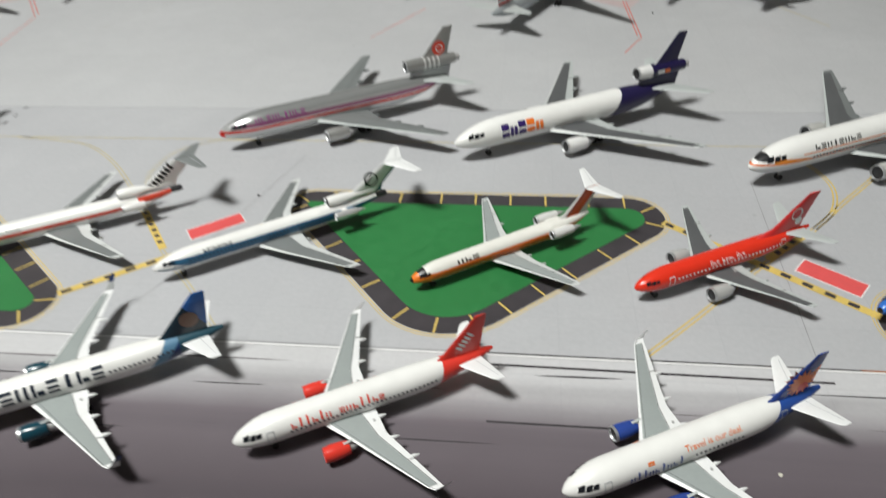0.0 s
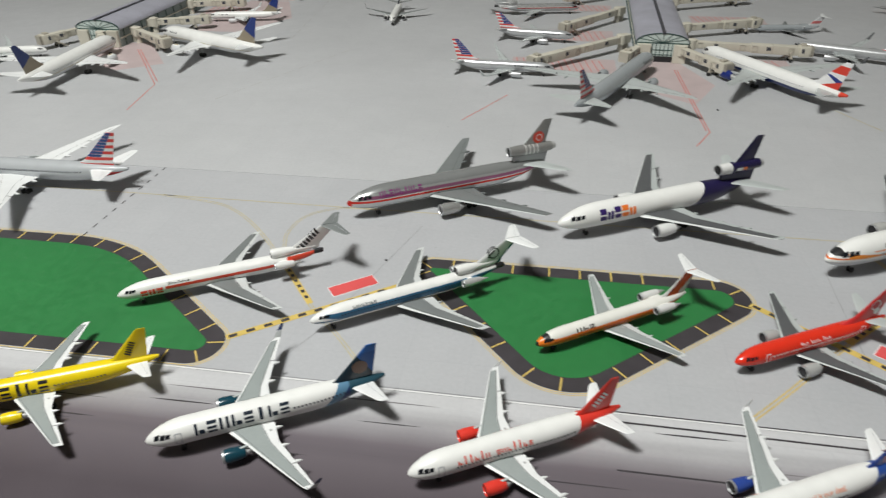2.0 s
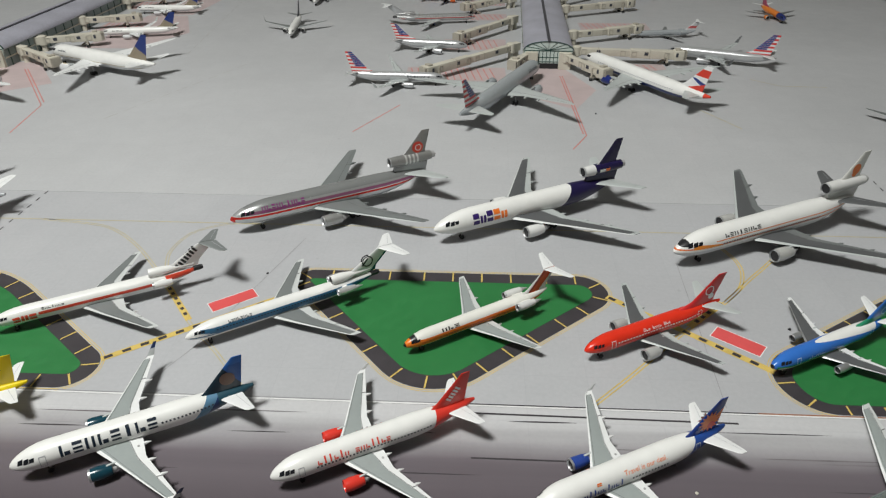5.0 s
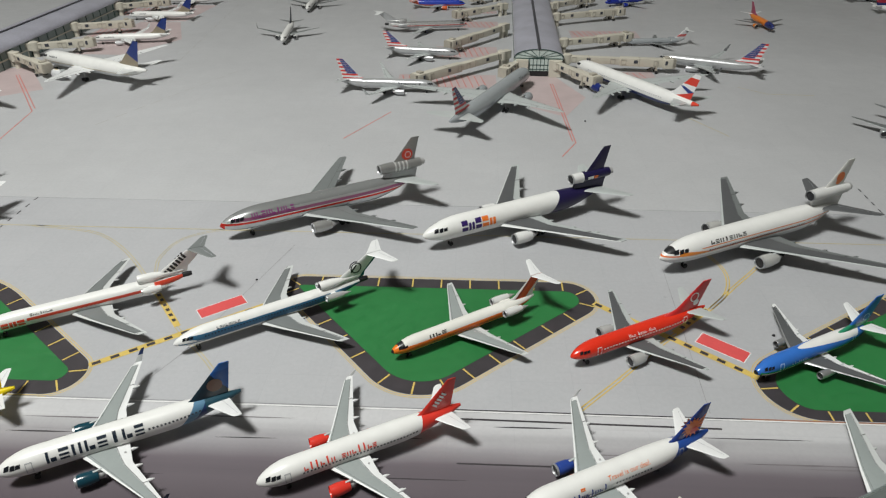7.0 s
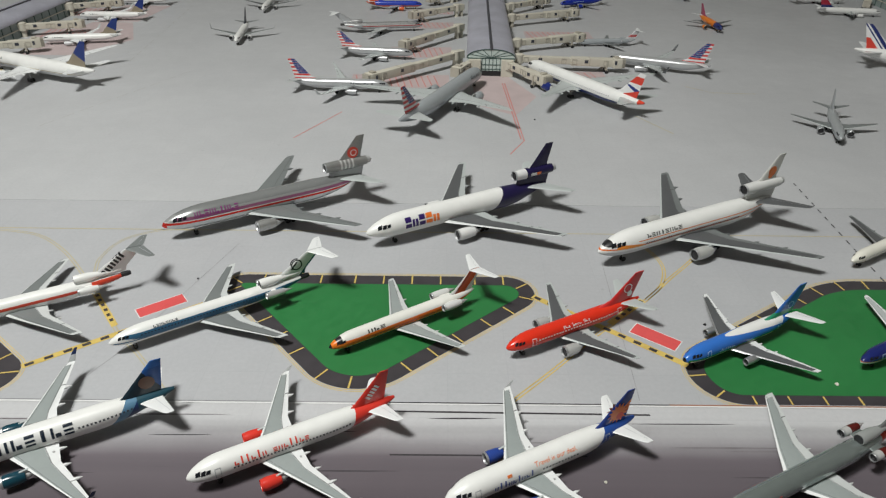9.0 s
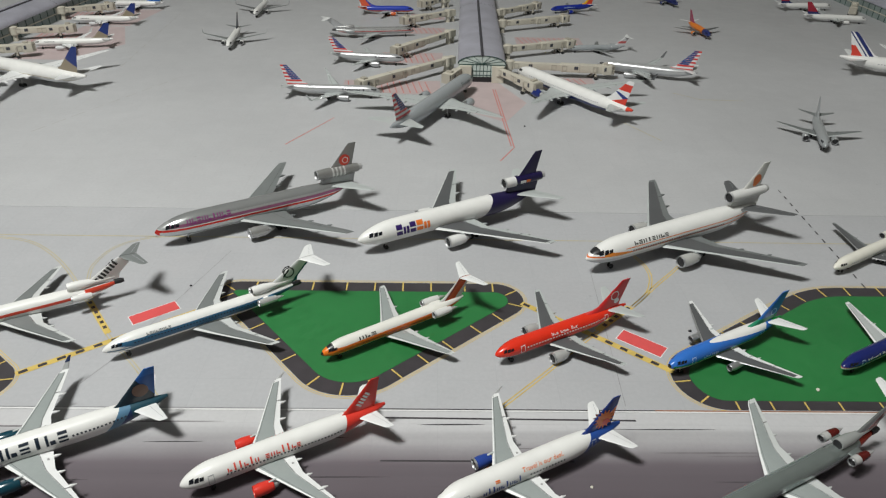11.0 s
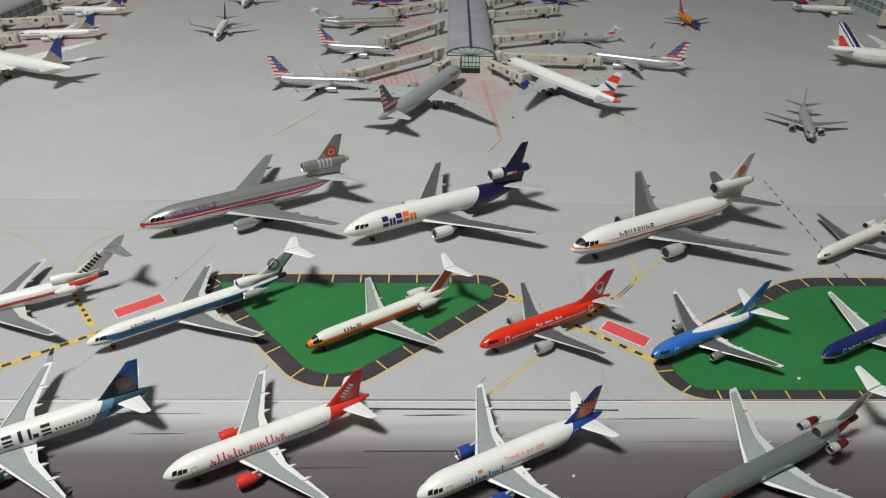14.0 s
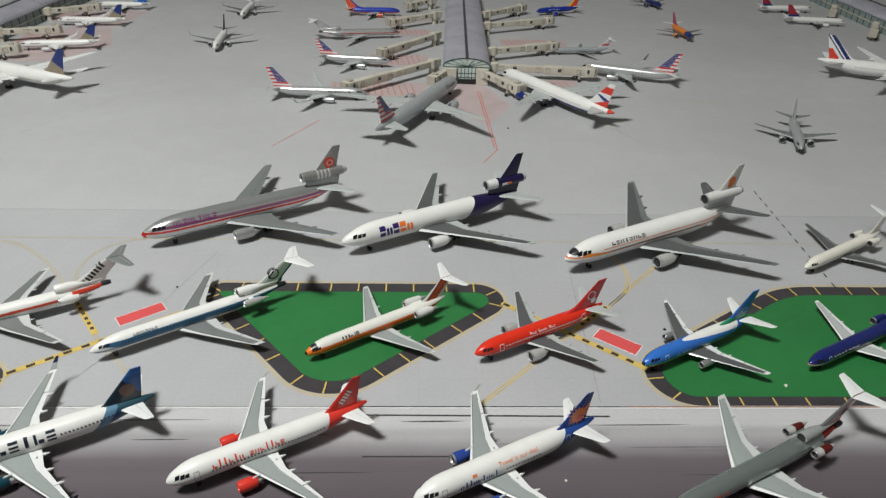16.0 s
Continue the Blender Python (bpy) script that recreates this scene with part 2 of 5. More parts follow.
def hull_point(T, s, ang, out=0.0):
    r, zc = fuse_at(T, s)
    return Vector((s, (r + out) * math.sin(ang), zc + (r + out) * math.cos(ang)))


def hull_patch(bm, T, s0, s1, z0, z1, side, out=0.03, slant=0.0, n=3):
    """A patch of print that lies on the hull between two stations and two heights above its centre line (in radii)."""
    m = max(1, int(abs(s1 - s0) / 1.2))
    grid = []
    for i in range(m + 1):
        row = []
        for j in range(n + 1):
            h = z0 + (z1 - z0) * j / n
            s = s0 + (s1 - s0) * i / m + slant * (h - z0)
            row.append(bm.verts.new(hull_point(T, s, side * math.acos(max(-1, min(1, h))), out)))
        grid.append(row)
    for i in range(m):
        for j in range(n):
            bm.faces.new((grid[i][j], grid[i][j + 1], grid[i + 1][j + 1], grid[i + 1][j]))


def foil(s, y, z, c, t, flat="z"):
    """An aerofoil section of chord c; returns its ring."""
    pts = []
    for x, h in ((0, 0), (0.02, 0.35), (0.08, 0.72), (0.13, 0.88), (0.35, 1.0), (0.70, 0.58), (0.72, 0.55), (1.0, 0.03), (1.0, -0.03), (0.7, -0.4), (0.3, -0.7), (0.06, -0.45)):
        pts.append((s + x * c, y, z + h * t * c * 0.5) if flat == "z" else (s + x * c, y + h * t * c * 0.5, z))
    if flat == "y":
        pts = []
        for x, h in ((0, 0), (0.04, 0.5), (0.12, 0.85), (0.35, 1.0), (0.7, 0.6), (1.0, 0.06), (1.0, -0.06), (0.7, -0.6), (0.35, -1.0), (0.12, -0.85), (0.04, -0.5)):
            pts.append((s + x * c, y + h * t * c * 0.5, z))
    return pts


def seam(bm, secs, x, wide):
    """A thin printed line along the upper side of a wing; secs: (y, s, chord, z, thickness), x: its place in the chord."""
    tops = ((0, 0), (0.02, 0.35), (0.08, 0.72), (0.13, 0.88), (0.35, 1.0), (0.70, 0.58), (0.72, 0.55), (1.0, 0.03))
    rows = []
    for y, s, c, z, t in secs:
        row = []
        for q in (x, x + wide / c):
            (a, ha), (b, hb) = [(tops[k], tops[k + 1]) for k in range(7) if tops[k][0] <= q][-1]
            row.append(bm.verts.new((s + q * c, y, z + (ha + (hb - ha) * (q - a) / (b - a)) * t * c * 0.5 + 0.035)))
        rows.append(row)
    for p, q in zip(rows, rows[1:]):
        bm.faces.new((p[0], p[1], q[1], q[0]))


def wing_mats(i, j):
    return 1 if j <= 1 or j >= 11 else (2 if j in (5, 6) or i == 3 else 0)


def engine(parent, T, y, s, z, r, length, paint_mat, lip_mat, pylon_to=None, blunt=False):
    """A podded engine: nacelle, bright lip, dark fan, nozzle and pylon."""
    bm = bmesh.new()
    if blunt:
        shell = [(0.35, 0.97), (length * 0.25, 1.05), (length * 0.7, 1.02), (length * 0.93, 0.88), (length * 0.93, 0.6)]
    else:
        shell = [(0.35, 0.97), (length * 0.25, 1.06), (length * 0.55, 1.0), (length * 0.78, 0.82), (length * 0.78, 0.6)]
    lathe(bm, [(q, r * k) for q, k in shell], (s, y, z), 24)
    pod = part("engine", scaled(bm), paint_mat, parent)
    bm = bmesh.new()
    lathe(bm, [(0.7, r * 0.78), (0.25, r * 0.82), (0.0, r * 0.90), (0.06, r * 0.96), (0.30, r * 0.985), (0.40, r * 0.97)], (s, y, z), 24)
    part("intake_lip", scaled(bm), lip_mat, pod)
    bm = bmesh.new()
    lathe(bm, [(0.20, 0.05), (0.27, r * 0.22), (0.30, r * 0.80), (0.34, r * 0.80)], (s, y, z), 20)
    part("fan", scaled(bm), M_DARK, pod)
    bm = bmesh.new()
    if blunt:
        cone = [(0.85, 0.72), (1.01, 0.64), (1.0, 0.5), (1.05, 0.08)]
    else:
        cone = [(0.7, 0.64), (0.93, 0.46), (0.94, 0.36), (1.1, 0.08)]
    lathe(bm, [(length * q, r * k) for q, k in cone], (s, y, z), 20)
    part("nozzle", scaled(bm), M_HUB, pod)
    if pylon_to:
        bm = bmesh.new()
        z2 = pylon_to
        rings = [[(s + length * 0.42, y + dy, z + r * 0.8) for dy in (-.18, .18)] + [(s + length * 1.0, y + dy, z + r * 0.7) for dy in (.18, -.18)],
                 [(s + length * 0.85, y + dy, z2) for dy in (-.16, .16)] + [(s + length * 1.3, y + dy, z2) for dy in (.16, -.16)]]
        ring_loft(bm, rings)
        part("pylon", scaled(bm), M_WING_LIGHT, pod)
    return pod


def gear(parent, s, y, top, twin=0.55, r=0.62, rows=1):
    bm = bmesh.new()
    lathe(bm, [(0.35, 0.16), (top, 0.2)], (s, y, 0), 8, "z")
    leg = part("landing_gear", scaled(bm), M_HUB, parent)
    for k in range(rows):
        for e in (-1, 1):
            bm = bmesh.new()
            sx = s + (k - (rows - 1) / 2) * 1.5
            lathe(bm, [(-0.22, r * 0.5), (-0.2, r * 0.9), (-0.1, r), (0.1, r), (0.2, r * 0.9), (0.22, r * 0.5)], (sx, y + e * twin, r), 14, "y")
            part("wheel", scaled(bm), M_TYRE, leg)


def bars(T, spec, parent):
    """A painted title: plain bars, upright, level or full, one block a letter. spec: s0, s1, low, high (in radii), colour, pattern of heights."""
    s0, s1, z0, z1, colour, pattern = spec
    w = (s1 - s0) / len(pattern)
    for side in (-1, 1):
        order = pattern if side < 0 else pattern[::-1]
        for k, ch in enumerate(order):
            if ch == " ":
                continue
            lo, hi = {"A": (0, 1), "a": (0, 0.66), "l": (0, 1.05), "p": (-0.35, 0.66), "B": (0, 1), "b": (0, 0.74)}[ch]
            a, b = z0 + (z1 - z0) * lo, z0 + (z1 - z0) * hi
            x, h = s0 + k * w, b - a
            strokes = [[(0.08, 0.30, 0, 1), (0.60, 0.82, 0, 1)], [(0.08, 0.84, 0, 0.22), (0.08, 0.84, 0.40, 0.60), (0.08, 0.84, 0.78, 1)], [(0.08, 0.30, 0, 1), (0.40, 0.84, 0.05, 0.48)]][(k * 2 + len(pattern)) % 3]
            if ch in "Bb":
                strokes = [[(0.05, 0.92, 0, 0.40), (0.05, 0.92, 0.56, 1)], [(0.06, 0.42, 0, 1), (0.54, 0.90, 0, 1)]][k % 2]
            if ch == "l":
                strokes = [(0.32, 0.62, 0, 1)]
            bm = bmesh.new()
            for q0, q1, f0, f1 in strokes:
                hull_patch(bm, T, x + q0 * w, x + q1 * w, a + f0 * h, a + f1 * h, side, 0.04, n=2 + int(8 * (f1 - f0) * h))
            part("title_mark", scaled(bm), INK[colour], parent)


def slogan(T, words, s0, h0, tall, colour, parent):
    """Words printed on the hull with the built-in font, bent round it."""
    cu = bpy.data.curves.new("slogan", "FONT")
    cu.body, cu.size, cu.resolution_u = words, tall, 3
    tmp = bpy.data.objects.new("slogan", cu)
    scene.collection.objects.link(tmp)
    me = bpy.data.meshes.new_from_object(tmp.evaluated_get(bpy.context.evaluated_depsgraph_get()))
    bpy.data.objects.remove(tmp)
    bm = bmesh.new()
    bm.from_mesh(me)
    for v in bm.verts:
        v.co = hull_point(T, s0 + v.co.x, -(math.acos(h0) - v.co.y / T["R"]), 0.05)
    return part("slogan_print", scaled(bm), INK[colour], parent, colour + " printed slogan", smooth=False)


def fin_marks(T, parent, marks):
    """Plain shapes on both faces of the fin: (shape, s, z, size, colour)."""
    zb, sb, cb = T["fin"][1]
    zt, st, ct = T["fin"][-1]
    for shape, s, z, size, colour in marks:
        bm = bmesh.new()
        for side in (-1, 1):
            f = max(0, min(1, (z - zb) / (zt - zb)))
            t = (cb + (ct - cb) * f) * 0.047 + 0.06
            if shape == "disc":
                vs = [bm.verts.new((s + size * math.cos(k * math.pi / 10) * 1.0, side * t, z + size * math.sin(k * math.pi / 10))) for k in range(20)]
                bm.faces.new(vs)
            elif shape == "ring":
                o = [bm.verts.new((s + size * math.cos(k * math.pi / 12), side * t, z + size * math.sin(k * math.pi / 12))) for k in range(24)]
                i = [bm.verts.new((s + size * 0.78 * math.cos(k * math.pi / 12), side * t, z + size * 0.78 * math.sin(k * math.pi / 12))) for k in range(24)]
                for k in range(24):
                    bm.faces.new((o[k], o[(k + 1) % 24], i[(k + 1) % 24], i[k]))
            elif shape == "sun":
                vs = []
                for k in range(28):
                    rr = size * (1.0 if k % 2 else 0.62)
                    vs.append(bm.verts.new((s + rr * math.cos(k * math.pi / 14), side * t, z + rr * math.sin(k * math.pi / 14))))
                bm.faces.new(vs)
            else:  # a run of slanting bars
                dx, dz, n, h = shape
                for k in range(n):
                    if side < 0 or k:
                        part("fin_bar", scaled(bm), INK[colour], parent, smooth=False) if len(bm.faces) else bm.free()
                        bm = bmesh.new()
                    x, zz = s + dx * k / n, z + dz * k / n
                    w, g = dx / n * 0.62, dz / n * 0.62
                    px, pz = -dz * h, dx * h
                    bm.faces.new([bm.verts.new((x + a * w + b * px, side * t, zz + a * g + b * pz)) for a, b in ((0, 0), (1, 0), (1, 1), (0, 1))])
        ob = part("fin_emblem", scaled(bm), INK[colour], parent, colour + " painted mark", smooth=False)


def airliner(kind, nose, turn, label, hull, fin=None, engine_mat=None, lip=None, wing=(None, None, None), titles=(), marks=(), windows=None, stab=None, third=None, wingtip=None, glass=True, doors=(), big=1.0, group="model airliners", lift=0.0, belly=True):
    """A die-cast model airliner; nose: where its nose stands on the table, turn: the way from nose to tail, in degrees."""
    T = TYPES[kind]
    root = new("model_airliner")
    root.matrix_world = pose(nose[0], nose[1], lift, 0, 0, turn) @ Matrix.Diagonal((big, big, big, 1))
    tagged(root, label, "model airplane", group)
    fin, engine_mat, stab = fin or hull, engine_mat or hull, stab or M_WING_WHITE
    w0, w1, w2 = wing[0] or M_WING, wing[1] or M_SILVER, wing[2] or M_WING_LIGHT
    # hull
    bm = bmesh.new()
    stations = sorted(set([T["nose"] * f for f in (0.002, 0.01, 0.03, 0.06, 0.1, 0.16, 0.24, 0.34, 0.46, 0.6, 0.78, 1.0)]
                          + [T["nose"] + (T["L"] - T["nose"] - T["tail"]) * k / 6 for k in range(7)] + [T["L"] - T["tail"] * (1 - k / 12) for k in range(13)]))
    N = 40
    rings = [[hull_point(T, s, 2 * math.pi * (j + 0.5) / N) for j in range(N)] for s in stations]
    ring_loft(bm, rings)
    part("fuselage", scaled(bm), hull, root)
    if belly:
        bm = bmesh.new()
        w = T["wing"][1]
        lathe(bm, [(-0.12 * w[2], 0.15), (0.05 * w[2], T["R"] * 0.72), (0.5 * w[2], T["R"] * 0.82), (0.95 * w[2], T["R"] * 0.72), (1.2 * w[2], 0.15)], (w[1], 0, T["z"] - T["R"] * 0.52), 20, "x", None, 0.72)
        part("belly_fairing", scaled(bm), hull, root)
    # wings
    for e in (-1, 1):
        bm = bmesh.new()
        secs = [foil(s, e * y, z, c, 0.12 - 0.05 * i / 4) for i, (y, s, c, z) in enumerate(T["wing"])]
        ring_loft(bm, secs, True, True, wing_mats)
        wg = part("wing", scaled(bm), [w0, w1, w2], root)
        full = [(e * y, s, c, z, 0.12 - 0.05 * i / 4) for i, (y, s, c, z) in enumerate(T["wing"])]
        bm = bmesh.new()
        seam(bm, full[1:4], 0.705, 0.09)
        part("flap_seam", scaled(bm), M_SEAM, wg, "", False)
        bm = bmesh.new()
        seam(bm, full[1:5], 0.135, 0.06)
        part("slat_seam", scaled(bm), M_SEAM, wg, "", False)
        bm = bmesh.new()
        a, b = full[2], full[3]
        mid = [tuple(p + (q - p) * f for p, q in zip(a, b)) for f in (0.52, 0.535)]
        rows = []
        for y, s, c, z, t in mid:
            rows.append([bm.verts.new((s + q * c, y, z + h * t * c * 0.5 + 0.04)) for q, h in ((0.715, 0.555), (0.99, 0.05))])
        bm.faces.new((rows[0][0], rows[0][1], rows[1][1], rows[1][0]))
        part("aileron_gap", scaled(bm), M_SEAM, wg, "", False)
        y, s, c, z = T["wing"][-1]
        tall = T.get("winglet", 0)
        if wingtip:
            tall = wingtip[1]
        if tall:
            bm = bmesh.new()
            ring_loft(bm, [foil(s, e * (y - 0.02), z, c, 0.09, "z"), foil(s + 0.5 * c, e * (y + 0.28 * tall * 0.5), z + tall * 0.4, c * 0.72, 0.09, "z"), foil(s + 1.3 * c, e * (y + 0.3 * tall), z + tall, c * 0.42, 0.1, "z")])
            part("winglet", scaled(bm), wingtip[0] if wingtip else M_WING_LIGHT, wg)
        for fy in T["fairings"]:
            prev = [q for q in T["wing"] if q[0] <= fy][-1]
            nxt = [q for q in T["wing"] if q[0] > fy][0]
            f = (fy - prev[0]) / (nxt[0] - prev[0])
            s, c, z = (prev[k] + (nxt[k] - prev[k]) * f for k in (1, 2, 3))
            bm = bmesh.new()
            k = T["R"] / 1.98
            lathe(bm, [(-1.6 * k, 0.05), (-0.7 * k, 0.24 * k), (0.3 * k, 0.26 * k), (1.0 * k, 0.05)], (s + c, e * fy, z - 0.18 * k), 8)
            part("flap_fairing", scaled(bm), w2, wg)
    # fin and tailplane
    bm = bmesh.new()
    ring_loft(bm, [foil(s, 0, z, c, 0.10, "y") for z, s, c in T["fin"]])
    fn = part("fin", scaled(bm), fin, root)
    if marks:
        fin_marks(T, fn, marks)
    st = T["stab"]
    for e in (-1, 1):
        bm = bmesh.new()
        (y0, s0, c0), (y1, s1, c1) = st["secs"]
        ring_loft(bm, [foil(s0, e * y0, st["z"], c0, 0.09), foil(s1 - 0.06 * (s1 - s0), e * (y0 + (y1 - y0) * 0.94), st["z"] + st["rise"] * 0.94, c1 * 1.06, 0.08), foil(s1 + 0.3, e * y1, st["z"] + st["rise"], c1 * 0.7, 0.07)])
        tp = part("tailplane", scaled(bm), stab, root)
        bm = bmesh.new()
        seam(bm, [(e * (y0 + (y1 - y0) * f), s0 + (s1 - s0) * f, c0 + (c1 - c0) * f, st["z"] + st["rise"] * f, 0.09 - 0.01 * f) for f in (0.12, 0.88)], 0.66, 0.08)
        part("elevator_seam", scaled(bm), M_LINE, tp, "", False)
    # engines
    for y, s, z, r, ln in T.get("engines", ()):
        for e in (-1, 1):
            engine(root, T, e * y, s, z, r, ln, engine_mat, lip or M_SILVER, min(z + r + 0.55, T["wing"][2][3] + 0.1))
    for y, s, z, r, ln in T.get("pods", ()):
        for e in (-1, 1):
            pod = engine(root, T, e * y, s, z, r, ln, engine_mat, lip or M_SILVER)
            bm = bmesh.new()
            ring_loft(bm, [foil(s + ln * 0.25, e * (T["R"] * 0.5), z, ln * 0.5, 0.14), foil(s + ln * 0.25, e * (y - r * 0.6), z, ln * 0.5, 0.14)])
            part("pylon", scaled(bm), hull, pod)
    if "third" in T:
        a, b, z, r = T["third"]
        pod = engine(root, T, 0, a, z, r, (b - a) * 0.89, third or engine_mat, lip or M_SILVER, blunt=True)
        bm = bmesh.new()
        ring_loft(bm, [[(a + 1.6, dy * 0.3, z - r * 0.8) for dy in (-1, 1)] + [(b - 3.4, dy * 0.3, z - r * 0.7) for dy in (1, -1)], [(a + 0.9, dy * 0.5, T["z"] + T["R"] * 0.5) for dy in (-1, 1)] + [(b - 4.2, dy * 0.35, T["z"] + T["R"] * 0.4) for dy in (1, -1)]])
        part("pylon", scaled(bm), hull, pod)
    if "duct" in T:
        a, b, z, r = T["duct"]
        bm = bmesh.new()
        lathe(bm, [(0.0, r * 0.9), (0.5, r), (3.0, r * 0.97), (5.5, r * 0.6), (b - a, r * 0.2)], (a, 0, z), 22)
        d = part("centre_duct", scaled(bm), third or hull, root)
        bm = bmesh.new()
        lathe(bm, [(-0.06, r * 0.55), (-0.05, r * 0.78), (0.1, r * 0.8)], (a, 0, z), 20)
        part("intake", scaled(bm), M_DARK, d)
        bm = bmesh.new()
        lathe(bm, [(-1.2, 0.62), (0.3, 0.6), (0.9, 0.45), (0.9, 0.3)], (T["L"] - 0.2, 0, T["z"] + T["R"] * 0.52), 16)
        part("nozzle", scaled(bm), M_DARK, root)
    # undercarriage
    gs, ms, my = T["gear"]
    gear(root, gs, 0, T["z"] - T["R"] * 0.7, 0.36, 0.46 if T["R"] < 2.5 else 0.56)
    for e in (-1, 1):
        gear(root, ms, e * my, T["wing"][1][3] + 0.3, 0.6, 0.62 if T["R"] < 2.5 else 0.75, 1 if T["R"] < 2.5 else 2)
    # glazing
    if glass:
        a = T["nose"] * 0.25
        k = T["R"] / 1.98
        for side in (-1, 1):
            for s0, s1, z0, z1 in ((-0.10, 0.62, 0.40, 0.80), (0.72, 1.40, 0.34, 0.70), (1.50, 2.15, 0.36, 0.64)):
                bm = bmesh.new()
                hull_patch(bm, T, a + s0 * k, a + s1 * k, z0, z1, side, 0.04, 0.5 * k)
                part("cockpit_window", scaled(bm), M_GLASS, root)
    if windows:
        s0, s1, h, step, mat = windows
        bm = bmesh.new()
        for side in (-1, 1):
            for k in range(int((s1 - s0) / step)):
                hull_patch(bm, T, s0 + k * step, s0 + k * step + step * 0.5, h - 0.075, h + 0.075, side, 0.03, n=1)
        tagged(part("window_strip", scaled(bm), mat or M_WINDOWS, root), kind="stuff")
    for s0, mat in doors:
        for side in (-1, 1):
            bm = bmesh.new()
            for q in ((0, 0.1, -0.3, 0.55), (0.9, 1.0, -0.3, 0.55), (0, 1.0, 0.5, 0.56), (0, 1.0, -0.32, -0.27)):
                hull_patch(bm, T, s0 + q[0], s0 + q[1], q[2], q[3], side, 0.03)
            part("door_outline", scaled(bm), mat, root)
    for spec in titles:
        bars(T, spec, root)
    return root

# ---------------------------------------------------------------- table and printed mats
MAT_TURN = -8.6  # the mats lie askew on the table
CA, SA = math.cos(radians(MAT_TURN)), math.sin(radians(MAT_TURN))


def mat_xy(u, v):
    return (u * CA - v * SA, u * SA + v * CA)


def print_mat(name, base, streak=None, fade=None):
    """Printed vinyl: faint concrete slabs, smudges and fine grain; streak: dark drag marks, fade: a printed tone that runs from one edge inwards."""
    m, nt, p = nodes_of(name)
    v = coords(nt)
    big = noise_node(nt, v, 6.0, 4, 0.6)
    mid = noise_node(nt, v, 45.0, 5, 0.65)
    fine = noise_node(nt, v, 900.0, 3, 0.6)
    out = mix_node(nt, ramp(nt, big, 0.3, 0.7), tuple(c * 0.93 for c in base), tuple(c * 1.05 for c in base))
    out = mix_node(nt, ramp(nt, mid, 0.35, 0.75, 0, 0.35), out, tuple(c * 0.9 for c in base))
    slab = nt.nodes.new("ShaderNodeTexBrick")
    slab.offset = 0.0
    slab.inputs["Scale"].default_value = 1.0
    slab.inputs["Brick Width"].default_value, slab.inputs["Row Height"].default_value = 0.031, 0.031
    slab.inputs["Mortar Size"].default_value = 0.00022
    slab.inputs["Color1"].default_value, slab.inputs["Color2"].default_value = (1, 1, 1, 1), (0.975, 0.975, 0.98, 1)
    slab.inputs["Mortar"].default_value = (0.93, 0.93, 0.94, 1)
    nt.links.new(v, slab.inputs["Vector"])
    out = mix_node(nt, 0.8, out, slab.outputs["Color"], "MULTIPLY")
    out = mix_node(nt, 1.0, out, mix_node(nt, ramp(nt, noise_node(nt, v, 420.0, 3, 0.7), 0.3, 0.7), (0.955, 0.955, 0.96), (1.03, 1.03, 1.03)), "MULTIPLY")
    speck = noise_node(nt, v, 130.0, 2, 0.5)
    out = mix_node(nt, ramp(nt, speck, 0.74, 0.80, 0, 0.35), out, tuple(c * 0.55 for c in base))
    if fade:
        sep = nt.nodes.new("ShaderNodeSeparateXYZ")
        nt.links.new(v, sep.inputs[0])
        wob = math_node(nt, "ADD", sep.outputs[1], math_node(nt, "MULTIPLY", math_node(nt, "SUBTRACT", big, 0.5), 0.012))
        out = mix_node(nt, ramp(nt, wob, fade[0], fade[1]), out, fade[2])
        out = mix_node(nt, ramp(nt, wob, fade[1], fade[1] - 0.034, 0, 1), out, fade[3])
    if streak:
        sv = coords(nt, 1, (9.0, 300.0, 1.0))
        st = noise_node(nt, sv, 1.0, 4, 0.6)
        out = mix_node(nt, ramp(nt, st, 0.68, 0.80, 0, 0.5), out, streak)
        sv2 = coords(nt, 1, (1.2, 60.0, 1.0))
        out = mix_node(nt, ramp(nt, noise_node(nt, sv2, 1.0, 3, 0.5), 0.45, 0.7, 0, 0.3), out, streak)
    nt.links.new(out, p.inputs["Base Color"])
    nt.links.new(ramp(nt, mid, 0.3, 0.7, 0.42, 0.56), p.inputs["Roughness"])
    p.inputs["Specular IOR Level"].default_value = 0.35
    bump(nt, p, fine, 0.12, 0.0001)
    return m


M_APRON = print_mat("apron_print", (0.47, 0.475, 0.485))
M_TAXI = print_mat("taxiway_print", (0.435, 0.44, 0.455))
M_RUNWAY = print_mat("runway_print", (0.53, 0.53, 0.54), (0.07, 0.06, 0.07), (0.183, 0.162, (0.150, 0.130, 0.146), (0.072, 0.058, 0.068)))
M_GRASS = plain("printed_green", (0.022, 0.165, 0.045), 0.5, 0, 14, 0.12)
M_BAND = plain("printed_asphalt", (0.045, 0.04, 0.045), 0.5, 0, 60, 0.2)
M_YELLOW = plain("printed_yellow", (0.60, 0.44, 0.12), 0.5, 0, 80, 0.15)
M_PALE = plain("printed_pale_yellow", (0.46, 0.41, 0.27), 0.5, 0, 80, 0.12)
M_RED = plain("printed_red", (0.66, 0.09, 0.09), 0.5, 0, 60, 0.1)
M_PINK = plain("printed_pink", (0.56, 0.22, 0.20), 0.5, 0, 60, 0.15)
